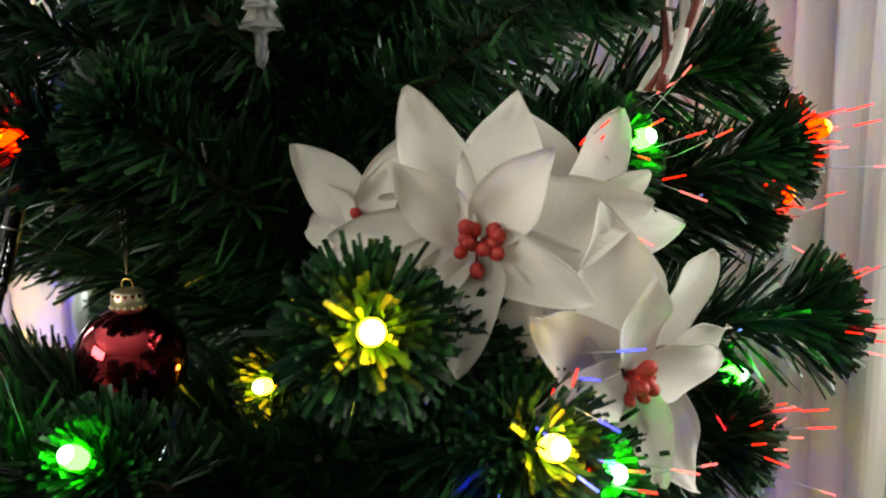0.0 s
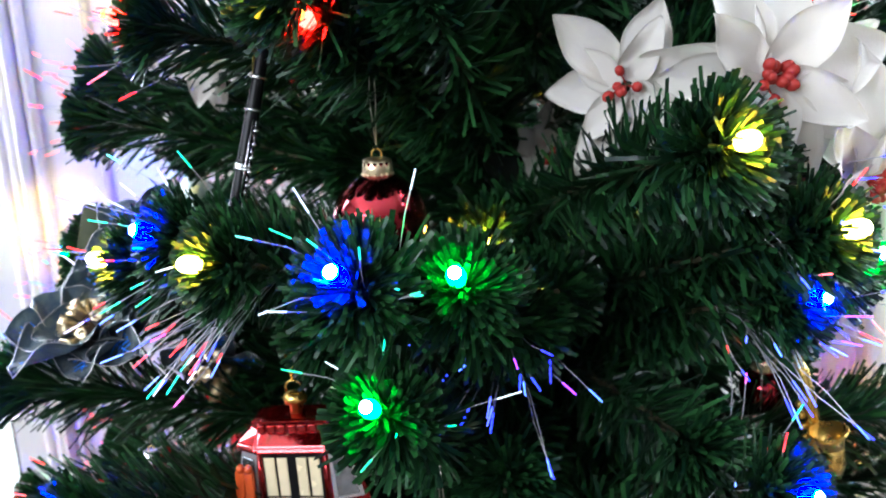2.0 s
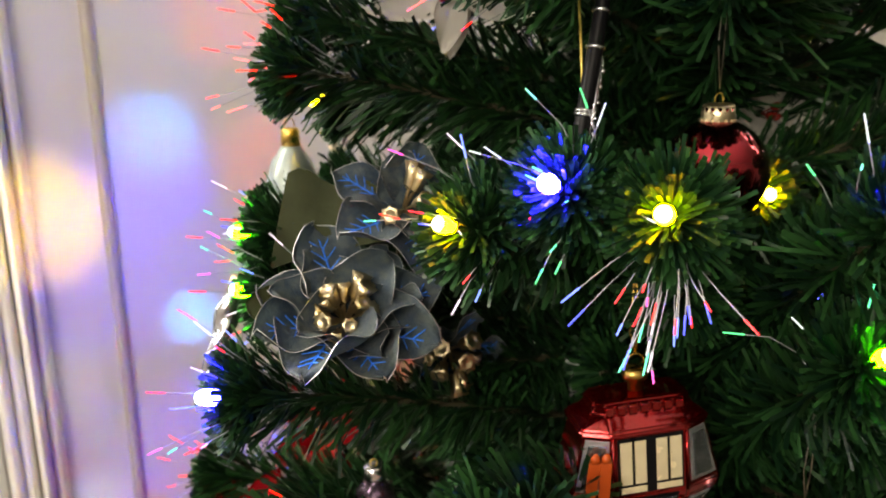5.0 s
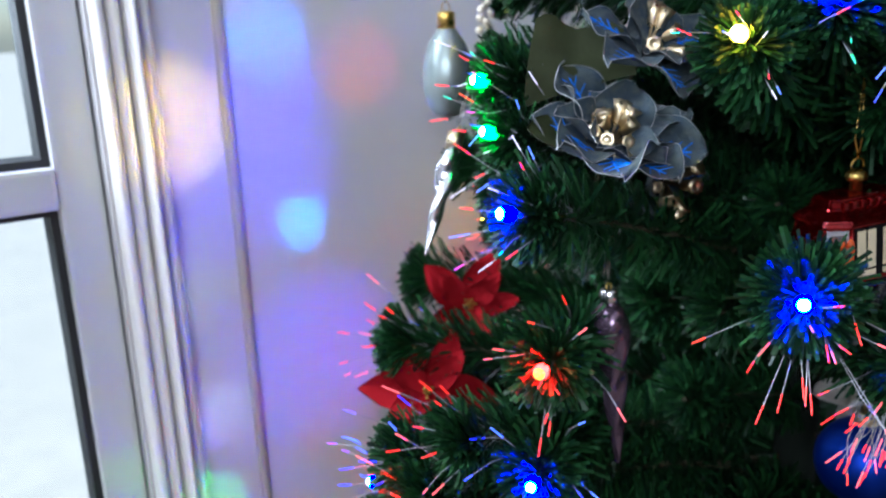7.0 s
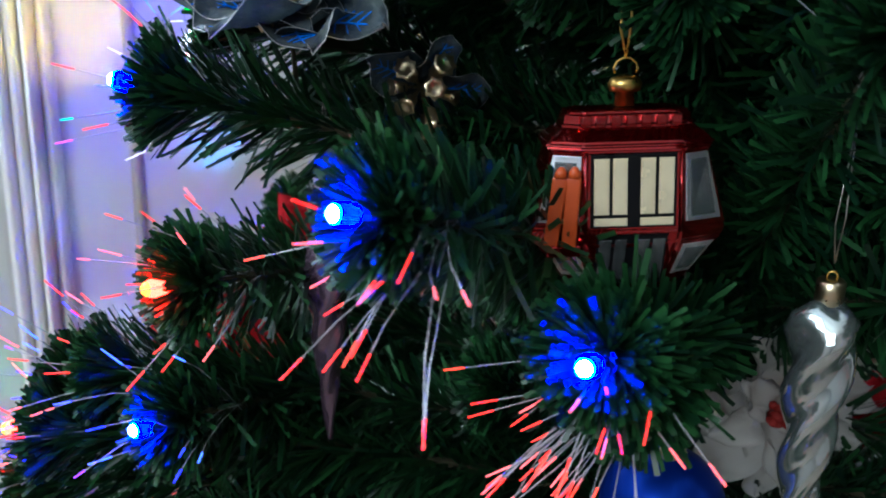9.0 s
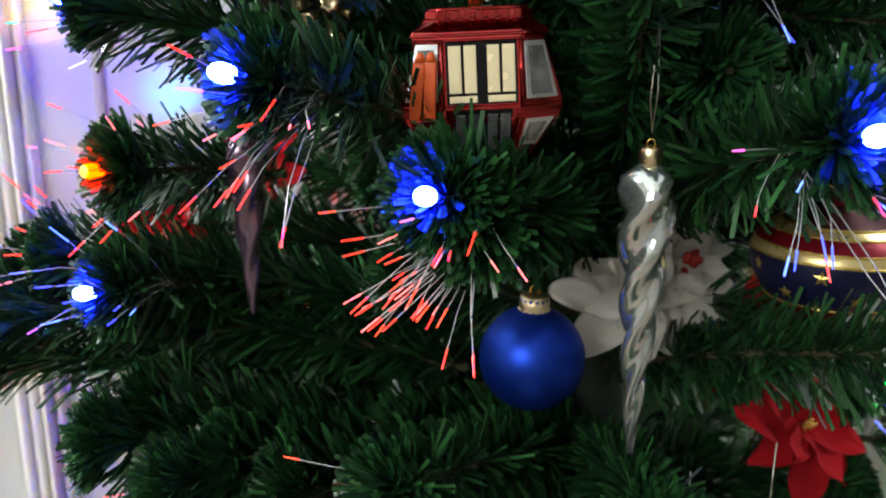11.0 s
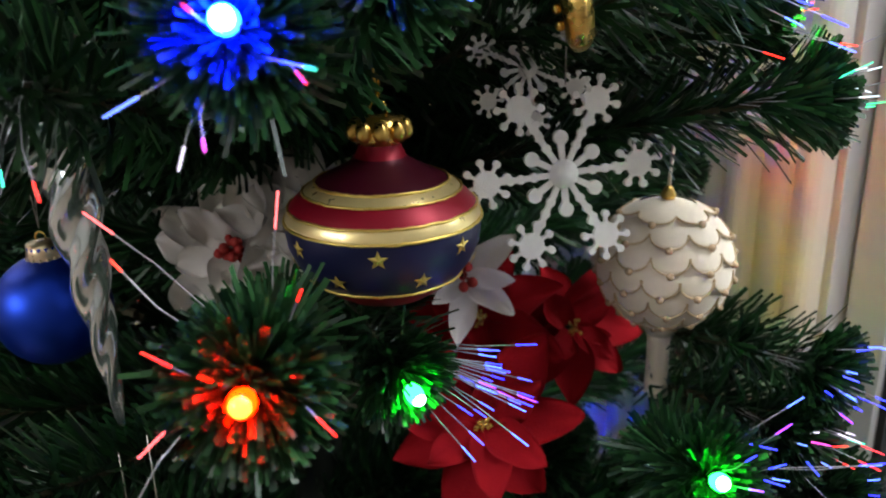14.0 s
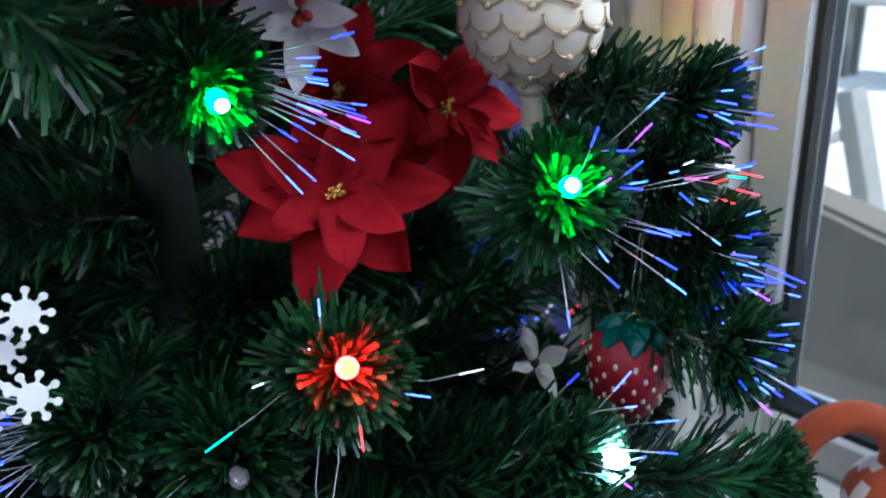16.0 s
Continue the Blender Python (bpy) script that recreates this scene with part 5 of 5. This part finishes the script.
# ---- strawberry, crystal, candy leaf ----
straw = thing("strawberry_ornament", "red strawberry ornament with green leaves and pale seeds", "ornament", pose(0.222, 0.424, 0.578, 8, 0, 0) @ Matrix.Diagonal((1.18, 1.18, 1.26, 1.0)))
bm = lathe([(0.002, -0.034), (0.009, -0.030), (0.016, -0.020), (0.0205, -0.006), (0.0215, 0.006), (0.019, 0.016), (0.011, 0.021), (0.003, 0.022)], 36)
part("fruit", bm, STRAWBERRY, straw)
seed_bm = bmesh.new()
ball(seed_bm, (0, 0, 0), 0.0012, 6, 4, 1.4)
SEED = bpy.data.meshes.new("seed")
seed_bm.to_mesh(SEED)
seed_bm.free()
SEED.materials.append(IVORY)
for i, z in enumerate((-0.030, -0.025, -0.019, -0.013, -0.007, -0.001, 0.005, 0.011)):
    r = float(np.interp(z, [-0.034, -0.030, -0.020, -0.006, 0.006, 0.016], [0.002, 0.009, 0.016, 0.0205, 0.0215, 0.019]))
    count = 7 if i < 2 else 13
    for k in range(count):
        a = 2 * math.pi * (k + 0.5 * (i % 2)) / count
        part("seed", SEED, None, straw, at=Matrix.Translation((r * math.cos(a), r * math.sin(a), z)))
for k in range(7):
    leaf = petal_mesh(0.019, 0.0070, 0.30, 0.3, 90 + k, 1.2, 0.05)
    leaf.materials.append(material("green_satin_leaf", (0.01, 0.11, 0.09), 0.22, vary=0.4) if k == 0 else bpy.data.materials["green_satin_leaf"])
    part("leaf", leaf, None, straw, at=Matrix.Translation((0, 0, 0.0235)) @ Matrix.Rotation(2 * math.pi * k / 7, 4, "Z") @ Matrix.Rotation(radians(4), 4, "Y"))
hanger(straw, 0.022, 0.06)

crystal = thing("crystal_tree_ornament", "clear faceted acrylic tree ornament tinted pink", "ornament", pose(-0.085, 0.395, 1.268))
bm = bmesh.new()
lathe([(0.0015, -0.020), (0.003, -0.016), (0.003, -0.004), (0.011, -0.002), (0.006, 0.006), (0.009, 0.007), (0.004, 0.015), (0.006, 0.016), (0.001, 0.028)], 8, bm)
part("acrylic_tree", bm, CRYSTAL, crystal, smooth=False)
hanger(crystal, 0.027, 0.05)

# ---- curled ribbon ----
ribbon = thing("ribbon_curl", "brown and white striped curled ribbon hanging from a branch", "ribbon", pose(0.088, 0.345, 1.262, 0, 10, 20))
BROWN_RIBBON = material("brown_red_ribbon", (0.16, 0.03, 0.02), 0.35, vary=0.4, scale=80)
for k in range(4):
    bm = bmesh.new()
    rows = []
    for i in range(9):
        f = i / 8
        x, z, y = 0.010 * math.sin(2.2 * f + 0.5 * k) + 0.004 * k - 0.006, 0.030 - 0.058 * f, 0.006 * math.cos(3 * f + k)
        rows.append([bm.verts.new((x + s * 0.0022, y + t * 0.0006, z)) for s, t in ((-1, -1), (1, -1), (1, 1), (-1, 1))])
    for p, q in zip(rows, rows[1:]):
        for m in range(4):
            bm.faces.new((p[m], p[(m + 1) % 4], q[(m + 1) % 4], q[m]))
    bm.faces.new(rows[0][::-1])
    bm.faces.new(rows[-1])
    part("strip", bm, BROWN_RIBBON if k % 2 == 0 else WHITE_FABRIC, ribbon)
part("thread", tube(bmesh.new(), [(0.0, 0.003, 0.028), (0.001, 0.01, 0.06)], 0.0005, 4), WIRE, ribbon)

# ---- plush toy on the sill ----
plush = bmesh.new()
arc = [(-0.030 * math.cos(t), 0, 0.060 + 0.030 * math.sin(t)) for t in np.linspace(0, math.pi, 18)]
tube(plush, [(-0.028, 0, 0.0), (-0.0295, 0, 0.02), (-0.030, 0, 0.04)] + arc + [(0.0295, 0, 0.045)], 0.0095, 18, 0.95)
n_tail = len(plush.faces)
ball(plush, (0.035, -0.004, 0.030), 0.032, 20, 14, 0.95)
ball(plush, (0.075, -0.004, 0.058), 0.024, 18, 12)
plush.faces.ensure_lookup_table()
for i, f in enumerate(plush.faces):
    c = f.calc_center_median()
    f.material_index = 1 if (i >= n_tail and noise.noise(c * 40) > -0.1) else 0
toy = tagged(part("plush_toy", plush, PLUSH_ORANGE, None, at=SLANT @ pose(0.440, -0.050, 0.334, 0, 0, 50) @ Matrix.Scale(1.38, 4)), "orange and white plush toy with a curled tail on the sill", "plush toy")
toy.data.materials.append(PLUSH_WHITE)

# ---- light of the bulbs that face the wall ----
def wall_spot(place, target, colour, power, cone, blend=0.9):
    lamp = new("bulb_beam", bpy.data.lights.new("bulb_beam", "SPOT"))
    lamp.data.energy, lamp.data.color = power, LED_COLOURS[colour] if colour in LED_COLOURS else colour
    lamp.data.spot_size, lamp.data.spot_blend, lamp.data.shadow_soft_size = radians(cone), blend, 0.006
    lamp.matrix_world = look(place, target)


PALE, SKY_BLUE = (0.60, 0.72, 1.0), (0.02, 0.30, 1.0)
for x, z, colour, power, r in ((-0.43, 0.98, "blue", 0.55, 0.13), (-0.36, 0.76, "blue", 0.75, 0.12), (-0.38, 0.908, SKY_BLUE, 1.5, 0.032), (-0.40, 1.090, SKY_BLUE, 0.65, 0.050), (-0.40, 1.06, "blue", 0.5, 0.07),
                               (-0.489, 0.727, PALE, 0.25, 0.040), (-0.522, 0.661, "green", 0.5, 0.026), (-0.492, 0.637, "green", 0.6, 0.026), (-0.575, 0.685, "green", 0.25, 0.03), (-0.508, 1.019, "yellow", 0.7, 0.075),
                               (-0.331, 1.196, "red", 0.22, 0.055), (-0.30, 1.06, "red", 0.25, 0.055), (-0.511, 0.860, PALE, 0.12, 0.05), (-0.44, 1.30, "yellow", 0.4, 0.08)):
    wall_spot((x + 0.02, 0.76, z), (x, 0.90, z), colour, power, 2 * math.degrees(math.atan(r / 0.14)), 0.6)
for place, target, colour, power, cone in (((0.19, 0.62, 0.84), (0.27, 0.70, 0.86), "blue", 0.22, 70), ((0.22, 0.58, 0.78), (0.32, 0.66, 0.80), "red", 0.2, 60), ((0.12, 0.66, 1.22), (0.22, 0.78, 1.25), "red", 0.3, 70),
                                           ((0.22, 0.55, 1.1), (0.34, 0.62, 1.05), "green", 0.2, 40), ((0.25, 0.56, 0.70), (0.36, 0.66, 0.72), "yellow", 0.2, 90), ((0.20, 0.60, 0.88), (0.30, 0.70, 0.88), "yellow", 0.16, 80)):
    wall_spot(place, target, colour, power, cone)
